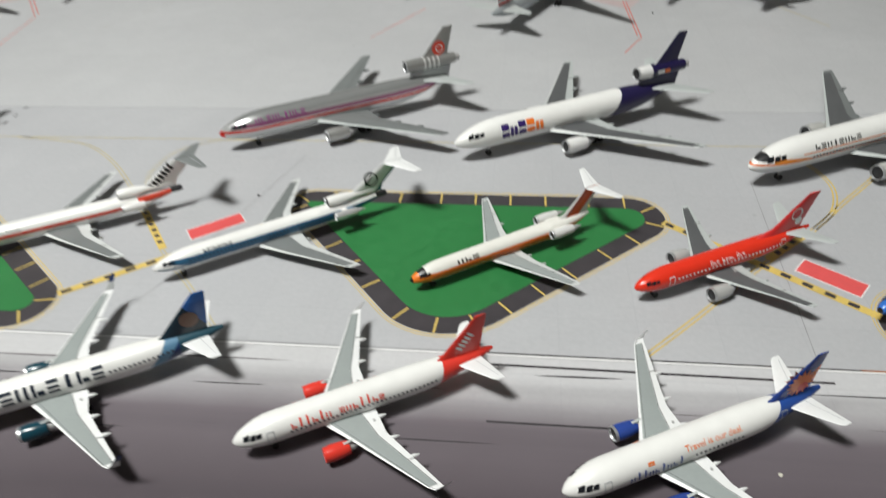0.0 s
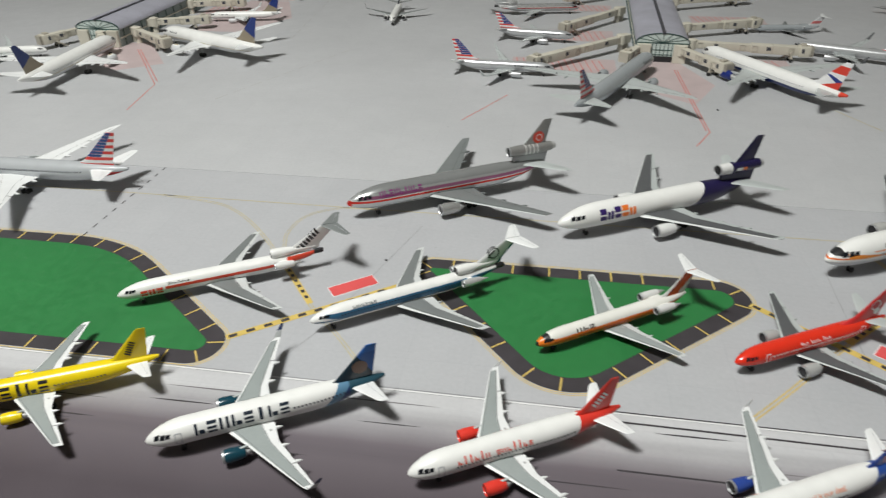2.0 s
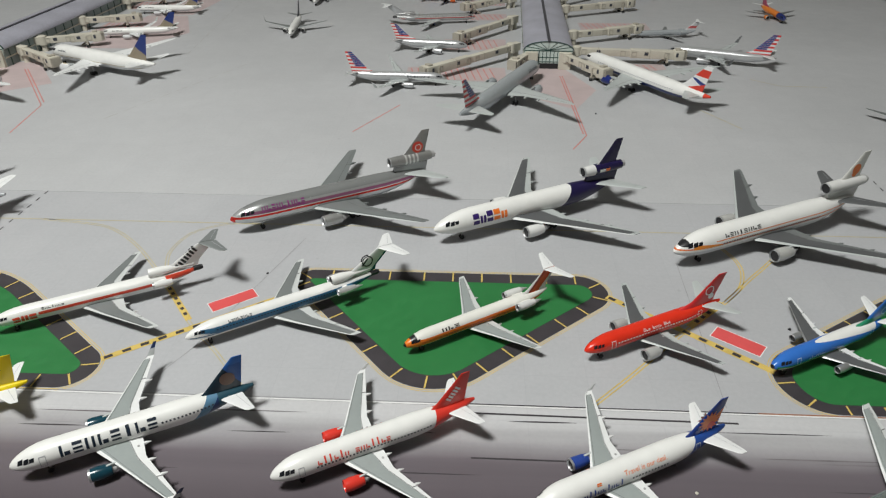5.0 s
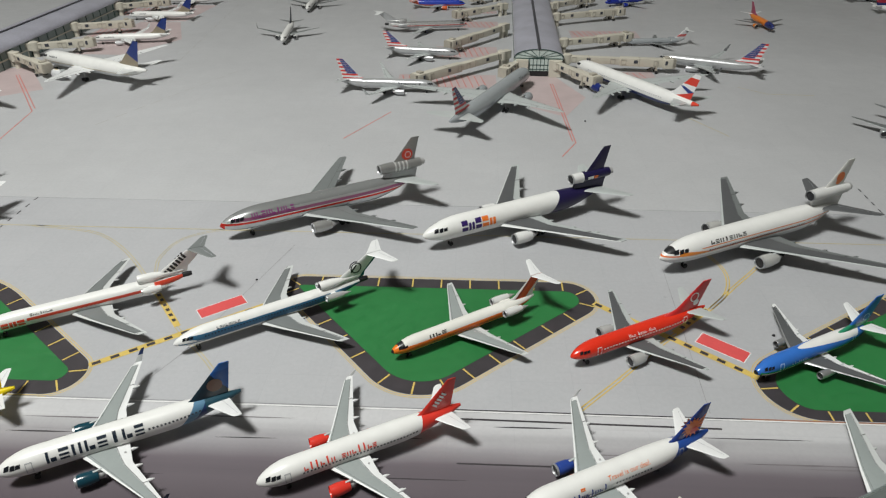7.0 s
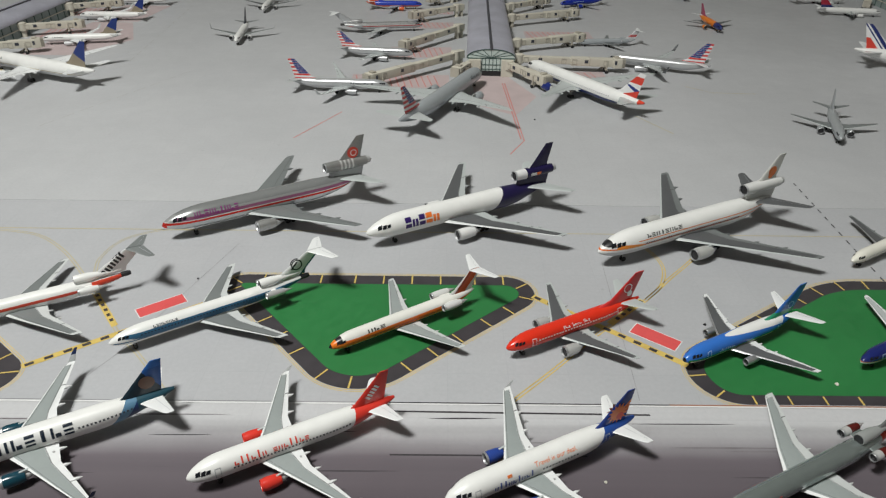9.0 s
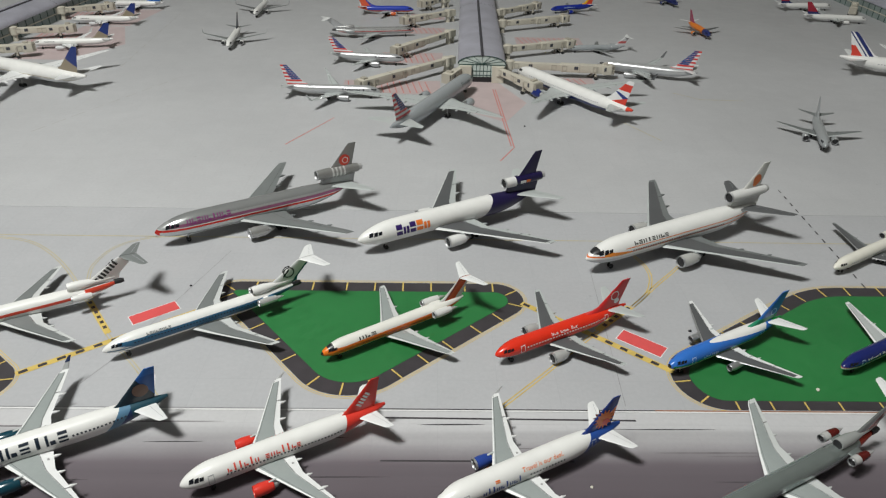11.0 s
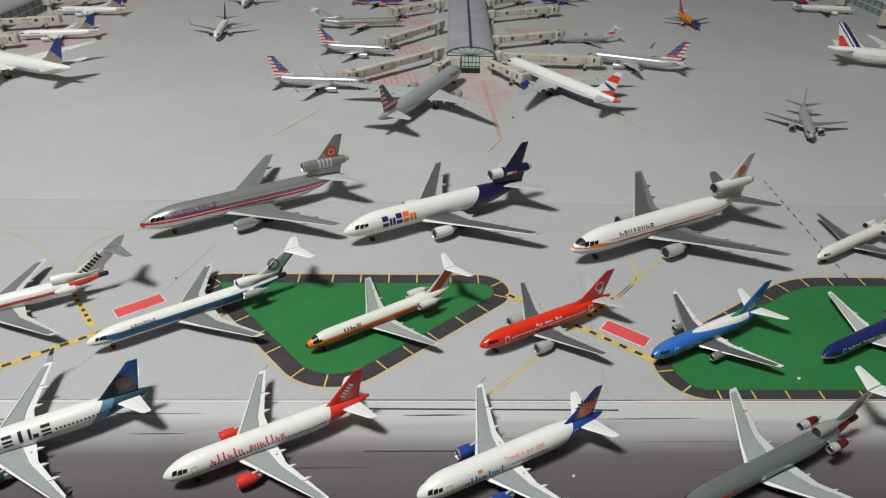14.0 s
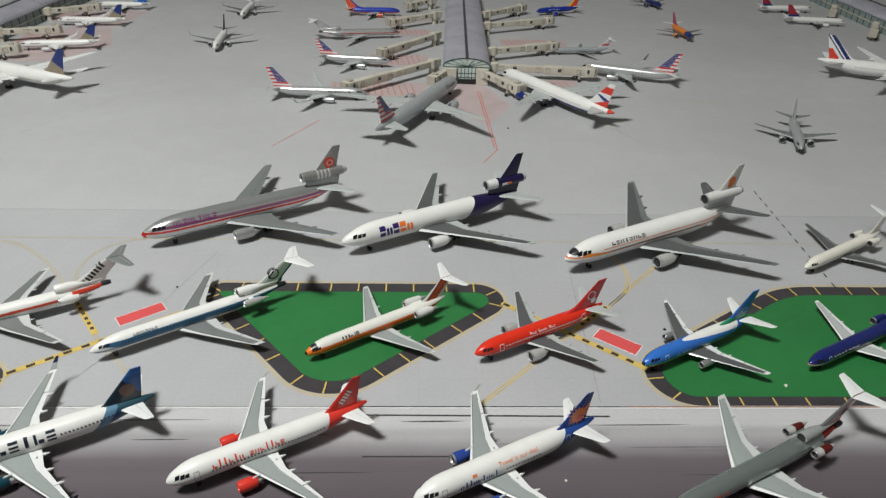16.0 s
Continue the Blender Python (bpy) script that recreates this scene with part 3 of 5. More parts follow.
M_PINK_FAINT = plain("printed_faint_pink", (0.49, 0.40, 0.40), 0.5, 0, 40, 0.08)
M_MARK_WHITE = plain("printed_white", (0.72, 0.72, 0.72), 0.5, 0, 80, 0.08)
M_MARK_GREY = plain("printed_grey", (0.30, 0.30, 0.31), 0.5, 0, 80, 0.2)
M_MARK_FAINT = plain("printed_faint_grey", (0.39, 0.385, 0.38), 0.5, 0, 80, 0.1)
M_STREAK = plain("rubber_streak", (0.045, 0.04, 0.045), 0.5, 0, 80, 0.2)
M_STREAK_SOFT = plain("pale_rubber_streak", (0.17, 0.155, 0.165), 0.5, 0, 80, 0.2)
M_TABLE = plain("table_board", (0.20, 0.17, 0.14), 0.6, 0, 12, 0.3)
# wall and floor tones are raised so the room's bounce fills the shadows
M_WALL = plain("bounce_wall_paint", (0.82, 0.81, 0.78), 0.8, 0, 3, 0.06)
M_FLOOR = plain("bounce_floor", (0.42, 0.38, 0.33), 0.7, 0, 4, 0.2)


def slab(name, u0, u1, v0, v1, z0, z1, mat, label, kind="structure", bev=0.0004):
    bm = bmesh.new()
    box(bm, u0, u1, v0, v1, z0, z1)
    bevelled(bm, bev)
    ob = part(name, bm, mat, None, "", False)
    ob.matrix_world = pose(0, 0, 0, 0, 0, MAT_TURN)
    return tagged(ob, label, name.split("_")[0], "", kind)


slab("ground", -1.6, 1.7, -0.7, 1.95, -0.035, -0.0012, M_TABLE, "large brown table board under the printed mats")
slab("pavement_apron", -1.55, 1.65, 0.4064, 1.9, -0.0012, 0, M_APRON, "pale grey printed concrete apron mat lying on the table")
slab("pavement_taxiway", -1.55, 1.65, 0.1951, 0.4060, -0.0012, 0, M_TAXI, "pale grey printed taxiway mat with slab joints")
slab("road_runway", -1.55, 1.65, -0.65, 0.1947, -0.0012, 0, M_RUNWAY, "grey printed runway mat with dark skid streaks")
# closed room shell, out of view: added for bounce light and reflections
bm = bmesh.new()
box(bm, -3.2, 3.2, -2.6, 3.6, -0.8, -0.76)
tagged(part("floor", bm, M_FLOOR, None, "", False), "unseen light brown floor under the table that bounces light", "floor", "", "structure")
bm = bmesh.new()
box(bm, -3.2, 3.2, -2.6, 3.6, 2.4, 2.45)
tagged(part("ceiling", bm, M_WALL, None, "", False), "unseen off-white ceiling that bounces light", "ceiling", "", "structure")
for nm, b in (("wall_north", (-3.2, 3.2, 3.6, 3.7)), ("wall_south", (-3.2, 3.2, -2.7, -2.6)), ("wall_west", (-3.3, -3.2, -2.7, 3.7)), ("wall_east", (3.2, 3.3, -2.7, 3.7))):
    bm = bmesh.new()
    box(bm, *b, -0.8, 2.45)
    tagged(part(nm, bm, M_WALL, None, "", False), "unseen off-white wall that bounces light", "wall", "", "structure")
for lx in (-1.4, 1.5):
    for ly in (-0.55, 1.75):
        x, y = mat_xy(lx, ly)
        bm = bmesh.new()
        box(bm, x - 0.03, x + 0.03, y - 0.03, y + 0.03, -0.76, -0.035)
        tagged(part("table_leg", bm, M_TABLE, None, "", False), "square brown table leg", "table leg")


def fillet(corners, step=0.0035):
    """A closed outline from corners (u, v, radius), with points at even steps."""
    out = []
    n = len(corners)
    for i in range(n):
        p, a, b = Vector(corners[i][:2]), Vector(corners[i - 1][:2]), Vector(corners[(i + 1) % n][:2])
        r = corners[i][2]
        da, db = (a - p).normalized(), (b - p).normalized()
        half = da.angle(db) / 2
        t = r / math.tan(half)
        c = p + (da + db).normalized() * (r / math.sin(half))
        p0, p1 = p + da * t, p + db * t
        a0, a1 = math.atan2(*(p0 - c).yx), math.atan2(*(p1 - c).yx)
        d = (a1 - a0 + math.pi) % (2 * math.pi) - math.pi
        k = max(3, int(abs(d) * r / 0.0012))
        out += [c + r * Vector((math.cos(a0 + d * j / k), math.sin(a0 + d * j / k))) for j in range(k + 1)]
    res = []
    for i, p in enumerate(out):
        q = out[(i + 1) % len(out)]
        m = max(1, int((q - p).length / step))
        res += [p + (q - p) * j / m for j in range(m)]
    return res


def inset(pts, d):
    n = len(pts)
    area = sum(pts[i].x * pts[(i + 1) % n].y - pts[(i + 1) % n].x * pts[i].y for i in range(n))
    e = 1 if area > 0 else -1
    out = []
    for i in range(n):
        t = (pts[(i + 1) % n] - pts[i - 1]).normalized()
        out.append(pts[i] + e * d * Vector((-t.y, t.x)))
    return out


def sheet(bm, pts, z):
    top = [bm.verts.new((p.x, p.y, z)) for p in pts]
    low = [bm.verts.new((p.x, p.y, 0.00002)) for p in pts]
    bm.faces.new(top)
    for i in range(len(pts)):
        k = (i + 1) % len(pts)
        bm.faces.new((low[i], low[k], top[k], top[i]))


def printed(ob):
    ob.matrix_world = pose(0, 0, 0, 0, 0, MAT_TURN)
    return ob


def band(bm, a, b, z, closed=True):
    va, vb = [bm.verts.new((p.x, p.y, z)) for p in a], [bm.verts.new((p.x, p.y, z)) for p in b]
    for i in range(len(a) if closed else len(a) - 1):
        k = (i + 1) % len(a)
        bm.faces.new((va[i], va[k], vb[k], vb[i]))


def ribbon(bm, pts, w, z):
    pts = [Vector(p) for p in pts]
    l, r = [], []
    for i, p in enumerate(pts):
        t = (pts[min(i + 1, len(pts) - 1)] - pts[max(i - 1, 0)]).normalized()
        nrm = Vector((-t.y, t.x)) * w / 2
        l.append(p + nrm), r.append(p - nrm)
    band(bm, l, r, z, False)


def smooth_line(pts, n=10):
    """A Catmull-Rom curve through a few points."""
    pts = [Vector(p) for p in pts]
    q = [2 * pts[0] - pts[1]] + pts + [2 * pts[-1] - pts[-2]]
    out = []
    for i in range(1, len(q) - 2):
        for k in range(n):
            t = k / n
            out.append(0.5 * (2 * q[i] + (q[i + 1] - q[i - 1]) * t + (2 * q[i - 1] - 5 * q[i] + 4 * q[i + 1] - q[i + 2]) * t * t + (3 * q[i] - q[i - 1] - 3 * q[i + 1] + q[i + 2]) * t ** 3))
    return out + [pts[-1]]


BAND = 0.0096
ISLANDS = {
    "west": [(-1.2, 0.1972, 0.02), (-0.127, 0.1972, 0.0155), (-0.2587, 0.302, 0.11), (-1.2, 0.302, 0.02)],
    "middle": [(0.0120, 0.1906, 0.034), (0.1446, 0.3072, 0.018), (-0.0866, 0.3072, 0.0115)],
    "east": [(0.1312, 0.1966, 0.0235), (1.3, 0.1966, 0.02), (1.3, 0.3066, 0.02), (0.298, 0.3066, 0.07)],
}


def slim(pts, low):
    """Narrows the kerb band along an island's lower edge, where the next mat lies over it."""
    out = []
    for p in pts:
        f = max(0.0, min(1.0, (low + 0.022 - p.y) / 0.0125))
        out.append(Vector((p.x, p.y - 0.0030 * f)))
    return out


for key, corners in ISLANDS.items():
    outline = fillet(corners)
    lawn = new("grass_island")
    tagged(lawn, "printed green island with black kerb band and yellow ticks", "grass island", "printed islands", "structure")
    bm = bmesh.new()
    sheet(bm, outline, 0.00008)
    printed(part("kerb_band", bm, M_BAND, lawn, "black printed band", False))
    bm = bmesh.new()
    sheet(bm, slim(inset(outline, BAND), corners[0][1]) if key == "east" else inset(outline, BAND), 0.00016)
    printed(part("lawn", bm, M_GRASS, lawn, "flat printed green", False))
    bm = bmesh.new()
    band(bm, inset(outline, -0.0010), inset(outline, -0.0005), 0.00005)
    band(bm, inset(outline, -0.0022), inset(outline, -0.0018), 0.00005)
    printed(part("edge_line", bm, M_YELLOW, lawn, "thin double yellow line", False))
    inner = slim(inset(outline, BAND * 0.93), corners[0][1]) if key == "east" else inset(outline, BAND * 0.93)
    run, nxt = 0.0, 0.008
    for i in range(len(outline)):
        p, q = outline[i], outline[(i + 1) % len(outline)]
        run += (q - p).length
        if run > nxt:
            nxt += 0.0186
            if not -0.5 < p.x < 0.62:
                continue
            bm = bmesh.new()
            a, b = p, inner[i]
            ribbon(bm, [a, b], 0.0009, 0.00020)
            printed(part("tick", bm, M_YELLOW, lawn, "", False))

LINES = new("taxi_lines")
tagged(LINES, "thin yellow, white and black lines printed on the mats", "markings", "", "structure")


def line(name, mat, paths, w=0.0009, z=0.00006):
    bm = bmesh.new()
    for p in paths:
        ribbon(bm, p, w, z)
    return printed(part(name, bm, mat, LINES, "", False))


def double(path, gap=0.0017):
    pts = [Vector(p) for p in path]
    out = []
    for e in (-0.5, 0.5):
        row = []
        for i, p in enumerate(pts):
            t = (pts[min(i + 1, len(pts) - 1)] - pts[max(i - 1, 0)]).normalized()
            row.append(p + Vector((-t.y, t.x)) * gap * e)
        out.append(row)
    return out


def dashed_bar(a, b, w=0.0042, step=0.0092):
    """A yellow bar with black dashes along it."""
    a, b = Vector(a), Vector(b)
    line("yellow_bar", M_YELLOW, [[a, b]], w, 0.00010)
    d, n = (b - a).normalized(), int((b - a).length / step)
    line("black_core", M_BAND, [[a + d * (k + 0.15) * step, a + d * (k + 0.62) * step] for k in range(n)], w * 0.55, 0.00018)


line("centre_line", M_PALE, [[(-1.2, 0.3630), (1.2, 0.3630)]], 0.0010)
line("lead_line", M_PALE, double(smooth_line([(-0.27, 0.3628), (-0.2381, 0.3588), (-0.2162, 0.3526), (-0.1934, 0.3359), (-0.1706, 0.3120), (-0.147, 0.2822), (-0.1218, 0.2506), (-0.0985, 0.2265), (-0.0772, 0.2015)])), 0.0007)
line("lead_line", M_PALE, double(smooth_line([(-0.152, 0.292), (-0.1591, 0.3097), (-0.1626, 0.3264), (-0.1569, 0.3485), (-0.1366, 0.3616), (-0.11, 0.363)])), 0.0006)
line("lead_line", M_YELLOW, double(smooth_line([(0.196, 0.345), (0.2008, 0.3307), (0.2009, 0.3166), (0.1944, 0.2994), (0.1815, 0.2843)])), 0.0007)
line("lead_line", M_YELLOW, double(smooth_line([(0.232, 0.340), (0.218, 0.3242), (0.2014, 0.3066), (0.1815, 0.2843), (0.1468, 0.2515), (0.118, 0.2215), (0.0936, 0.1972)])), 0.0007)
dashed_bar((-0.1570, 0.2190), (-0.0770, 0.2780))
dashed_bar((0.1135, 0.2865), (0.1880, 0.2250))
dashed_bar((-0.1475, 0.2845), (-0.1235, 0.2535), 0.0036, 0.006)
dashed_bar((0.1790, 0.2835), (0.1545, 0.2600), 0.0044, 0.006)
line("hold_line", M_BAND, [[(0.3437 - 0.00053 * k, 0.4500 - 0.0115 * k), (0.3434 - 0.00053 * k, 0.4445 - 0.0115 * k)] for k in range(13)] + [[(-0.2910 - 0.00017 * k, 0.4061 - 0.011 * k), (-0.2911 - 0.00017 * k, 0.4011 - 0.011 * k)] for k in range(10)], 0.0010)
line("joint_line", M_MARK_GREY, [[(-0.078, 0.345), (-0.1126, 0.2297), (-0.128, 0.197)], [(0.163, 0.325), (0.1561, 0.1986)]], 0.0004)
line("edge_stripe", M_MARK_WHITE, [[(-1.2, 0.1948), (1.2, 0.1946)]], 0.0009, 0.00024)
line("edge_shadow_line", M_MARK_GREY, [[(-1.2, 0.1960), (0.03, 0.1958)]], 0.0004, 0.00022)
line("edge_shadow_line", M_BAND, [[(0.03, 0.1957), (0.17, 0.1956)]], 0.0006, 0.00022)
line("black_stripe", M_BAND, [[(0.0300, 0.1899), (0.1587, 0.1889)]], 0.0011)
line("black_stripe", M_BAND, [[(0.0360, 0.1632), (0.1240, 0.1632)]], 0.0009)
line("brown_edge", plain("printed_brown", (0.30, 0.14, 0.08), 0.5, 0, 60, 0.2), [[(0.17, 0.1957), (1.2, 0.1953)]], 0.0010)
# red stand lines round the concourses
line("stand_line", M_PINK, [[(0.1288, 0.7062), (0.1337, 0.5340), (0.1182, 0.5023)], [(0.1262, 0.7062), (0.1312, 0.5372)], [(-0.4906, 0.7096), (-0.4030, 0.5914), (-0.3909, 0.5184)], [(-0.4880, 0.7110), (-0.4050, 0.6000)], [(-0.0778, 0.5344), (-0.0422, 0.6065)]], 0.0012)
line("faint_line", M_PALE, [[(0.3329, 0.703), (0.3567, 0.6807), (0.4048, 0.6781)], [(0.2527, 0.6031), (0.2772, 0.5558)]], 0.0012)
line("hold_line", M_MARK_FAINT, [[(-0.3217 + 0.0866 * k / 9, 0.5573 + 0.1869 * k / 9), (-0.3217 + 0.0866 * (k + 0.7) / 9, 0.5573 + 0.1869 * (k + 0.7) / 9)] for k in range(9)] + [[(-0.324 - 0.0286 * k / 12, 0.778 + 0.3426 * k / 12), (-0.324 - 0.0286 * (k + 0.6) / 12, 0.778 + 0.3426 * (k + 0.6) / 12)] for k in range(12)], 0.0011)
# long dragged rubber streaks on the runway print
rng = random.Random(4)
for k in range(32):
    v = 0.187 - 0.075 * rng.random() ** 1.2
    u = -0.34 + 0.80 * rng.random()
    ln, wd = 0.02 + 0.05 * rng.random(), 0.0003 + 0.0006 * rng.random()
    bm = bmesh.new()
    n = 8
    left, right = [], []
    for i in range(n + 1):
        f = i / n
        half = wd * math.sin(math.pi * f) ** 0.7 / 2 + 0.00002
        left.append(Vector((u + ln * f, v + half + 0.0004 * f)))
        right.append(Vector((u + ln * f, v - half + 0.0004 * f)))
    band(bm, left, right, 0.00004, False)
    printed(part("streak", bm, M_STREAK if rng.random() < 0.35 or v < 0.164 else M_STREAK_SOFT, LINES, "", False))


def red_panel(centre, ang, long=0.0262, wide=0.0088):
    box_ = new("red_panel")
    tagged(box_, "flat red rectangle with a pale edge printed on the taxiway mat", "painted panel", "red panels", "structure")
    for nm, g, z, mat in (("edge", 0.0005, 0.00006, M_MARK_WHITE), ("field", 0, 0.00012, M_RED)):
        bm = bmesh.new()
        d, q = Vector((math.cos(ang), math.sin(ang))), Vector((-math.sin(ang), math.cos(ang)))
        c = Vector(centre)
        sheet(bm, [c + d * (long / 2 + g) * a + q * (wide / 2 + g) * b for a, b in ((-1, -1), (1, -1), (1, 1), (-1, 1))], z)
        printed(part(nm, bm, mat, box_, "", False))


red_panel((-0.1046, 0.2733), radians(37), 0.0268, 0.0092)
red_panel((0.1773, 0.2488), radians(-38), 0.0261, 0.0098)
for u0, u1, v0, v1 in ((-0.046, 0.066, 0.685, 0.735), (-0.01, 0.07, 0.808, 0.86), (0.0, 0.075, 0.965, 1.005), (0.17, 0.25, 0.715, 0.755), (0.175, 0.27, 0.905, 0.955), (0.02, 0.075, 1.06, 1.10),
                       (-0.50, -0.425, 0.875, 0.935), (-0.52, -0.455, 1.02, 1.075)):
    bm = bmesh.new()
    sheet(bm, [Vector((u0, v0)), Vector((u1, v0)), Vector((u1, v1)), Vector((u0, v1))], 0.00006)
    pad = printed(part("stand_pad", bm, M_PINK_FAINT, LINES, "faint pink hatched pad", False))
    bm = bmesh.new()
    for k in range(int((u1 - u0) / 0.0075) - 1):
        x = u0 + 0.004 + k * 0.0075
        ribbon(bm, [(x, v1 - 0.004), (x + 0.007, v0 + 0.004)], 0.0013, 0.00012)
    printed(part("hatch", bm, M_PINK, LINES, "", False))
for pts in ([(0.09, 0.735), (0.133, 0.735), (0.16, 0.66), (0.132, 0.60), (0.095, 0.63)], [(-0.56, 0.73), (-0.49, 0.74), (-0.43, 0.66), (-0.47, 0.63), (-0.53, 0.66)], [(-0.47, 0.80), (-0.405, 0.80), (-0.36, 0.88), (-0.40, 0.98), (-0.46, 0.98)], [(-0.46, 0.985), (-0.395, 0.985), (-0.385, 1.10), (-0.46, 1.10)]):
    bm = bmesh.new()
    sheet(bm, [Vector(p) for p in pts], 0.00005)
    printed(part("stand_pad", bm, M_PINK_FAINT, LINES, "faint pink pad", False))

# ---------------------------------------------------------------- concourses and jet bridges
M_ROOF = plain("silver_roof_print", (0.50, 0.50, 0.58), 0.35, 0.35, 30, 0.14)
M_RIDGE = plain("dark_ridge", (0.05, 0.05, 0.06), 0.5, 0, 60)
M_BEIGE = plain("beige_plastic", (0.56, 0.53, 0.45), 0.55, 0, 60, 0.06)
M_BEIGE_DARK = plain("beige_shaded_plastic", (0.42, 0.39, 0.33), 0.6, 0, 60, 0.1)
M_FRAME = plain("green_metal_frame", (0.05, 0.10, 0.09), 0.4, 0.2, 80)
M_PANE = plain("green_glass_print", (0.52, 0.60, 0.57), 0.15, 0, 60, 0.15)
M_TERM = plain("terminal_wall_print", (0.24, 0.29, 0.28), 0.5, 0, 50, 0.2)


def concourse(front, turn, length, half=0.027, eave=0.021, ridge=0.031, label=""):
    """A pier: glazed gable in front, long walls with mullions, a vaulted silver roof with a dark ridge. It runs along its own y."""
    root = new("concourse")
    root.matrix_world = pose(front[0], front[1], 0, 0, 0, turn)
    tagged(root, label, "terminal")
    n = 16
    arc = [(half * 1.05 * math.cos(math.pi * (1 - k / n)), eave + (ridge - eave) * math.sin(math.pi * k / n)) for k in range(n + 1)]
    bm = bmesh.new()
    top = [(x, z) for x, z in arc]
    low = [(x * 0.97, z - 0.0012) for x, z in reversed(arc)]
    ring = top + low
    ring_loft(bm, [[(x, y, z) for x, z in ring] for y in (0.0005, length)])
    roof = part("roof", bm, M_ROOF, root, "vaulted silver roof")
    bm = bmesh.new()
    box(bm, -0.0016, 0.0016, -0.0015, length, ridge - 0.0005, ridge + 0.0012)
    part("ridge_strip", bm, M_RIDGE, roof, "dark ridge strip", False)
    for k in range(1, int(length / 0.06)):
        bm = bmesh.new()
        ring_loft(bm, [[(x * s, y, z * s) for x, z in arc for s in (1.004,)] for y in (k * 0.06 - 0.0004, k * 0.06 + 0.0004)], False, False)
        part("roof_seam", bm, M_RIDGE if k % 5 == 0 else M_ROOF, roof, "", False)
    for e in (-1, 1):
        bm = bmesh.new()
        box(bm, e * half * 0.95 - 0.001, e * half * 0.95 + 0.001, 0, length, 0, eave)
        w = part("wall", bm, M_TERM, root, "grey-green glazed side wall", False)
        for k in range(int(length / 0.02)):
            bm = bmesh.new()
            box(bm, e * half * 0.95 - 0.0016, e * half * 0.95 + 0.0016, k * 0.02 + 0.009, k * 0.02 + 0.0105, 0, eave)
            part("mullion", bm, M_FRAME, w, "", False)
        bm = bmesh.new()
        box(bm, e * half * 0.95 - 0.0018, e * half * 0.95 + 0.0018, 0.0005, length, eave * 0.45, eave * 0.52)
        part("rail", bm, M_BEIGE, w, "", False)
    # gable
    bm = bmesh.new()
    ring_loft(bm, [[(x * 0.96, y, z - 0.0008) for x, z in arc] + [(half * 0.92, y, 0.006), (-half * 0.92, y, 0.006)] for y in (-0.0004, 0.0016)])
    gable = part("gable_glass", bm, M_PANE, root, "pale green gable glass", False)
    bm = bmesh.new()
    box(bm, -half, half, -0.0006, 0.0012, eave - 0.0012, eave)
    part("transom", bm, M_FRAME, gable, "", False)
    for k in range(1, 8):
        a = math.pi * k / 8
        bm = bmesh.new()
        p0, p1 = Vector((0, 0, eave)), Vector((half * 0.98 * math.cos(a), 0, eave + (ridge - eave) * math.sin(a)))
        d = (p1 - p0).normalized() * 0.00026
        q = Vector((-d.z, 0, d.x))
        ring_loft(bm, [[p + q, p + q + Vector((0, -0.0008, 0)), p - q + Vector((0, -0.0008, 0)), p - q] for p in (p0, p1)])
        part("fan_bar", bm, M_FRAME, gable, "", False)
    bm = bmesh.new()
    for k in range(n):
        (x0, z0), (x1, z1) = arc[k], arc[k + 1]
        ring_loft(bm, [[(x * f, -0.0022 + y, z * f) for f, y in ((0.982, 0.0012), (1.005, 0.0012), (1.005, 0.0026), (0.982, 0.0026))] for x, z in ((x0, z0), (x1, z1))])
    part("arch_frame", bm, M_FRAME, gable, "", False)
    for x in (-0.0105, -0.0063, -0.0021, 0.0021, 0.0063, 0.0105):
        bm = bmesh.new()
        box(bm, x - 0.0004, x + 0.0004, -0.0006, 0.001, 0.004, eave)
        part("mullion", bm, M_FRAME, gable, "", False)
    for z in (0.008, 0.013):
        bm = bmesh.new()
        box(bm, -0.0115, 0.0115, -0.0008, 0.001, z - 0.0004, z + 0.0004)
        part("rail", bm, M_FRAME, gable, "", False)
    for e in (-1, 1):
        bm = bmesh.new()
        box(bm, e * 0.019 - 0.007, e * 0.019 + 0.007, -0.004, 0.0005, 0, eave * 0.93)
        bevelled(bm, 0.0006)
        part("pier", bm, M_BEIGE, root, "beige corner pier", False)
    bm = bmesh.new()
    box(bm, -0.0115, 0.0115, -0.0008, 0.002, 0.0002, 0.0062)
    part("base", bm, M_DARK, root, "dark doorway", False)
    return root


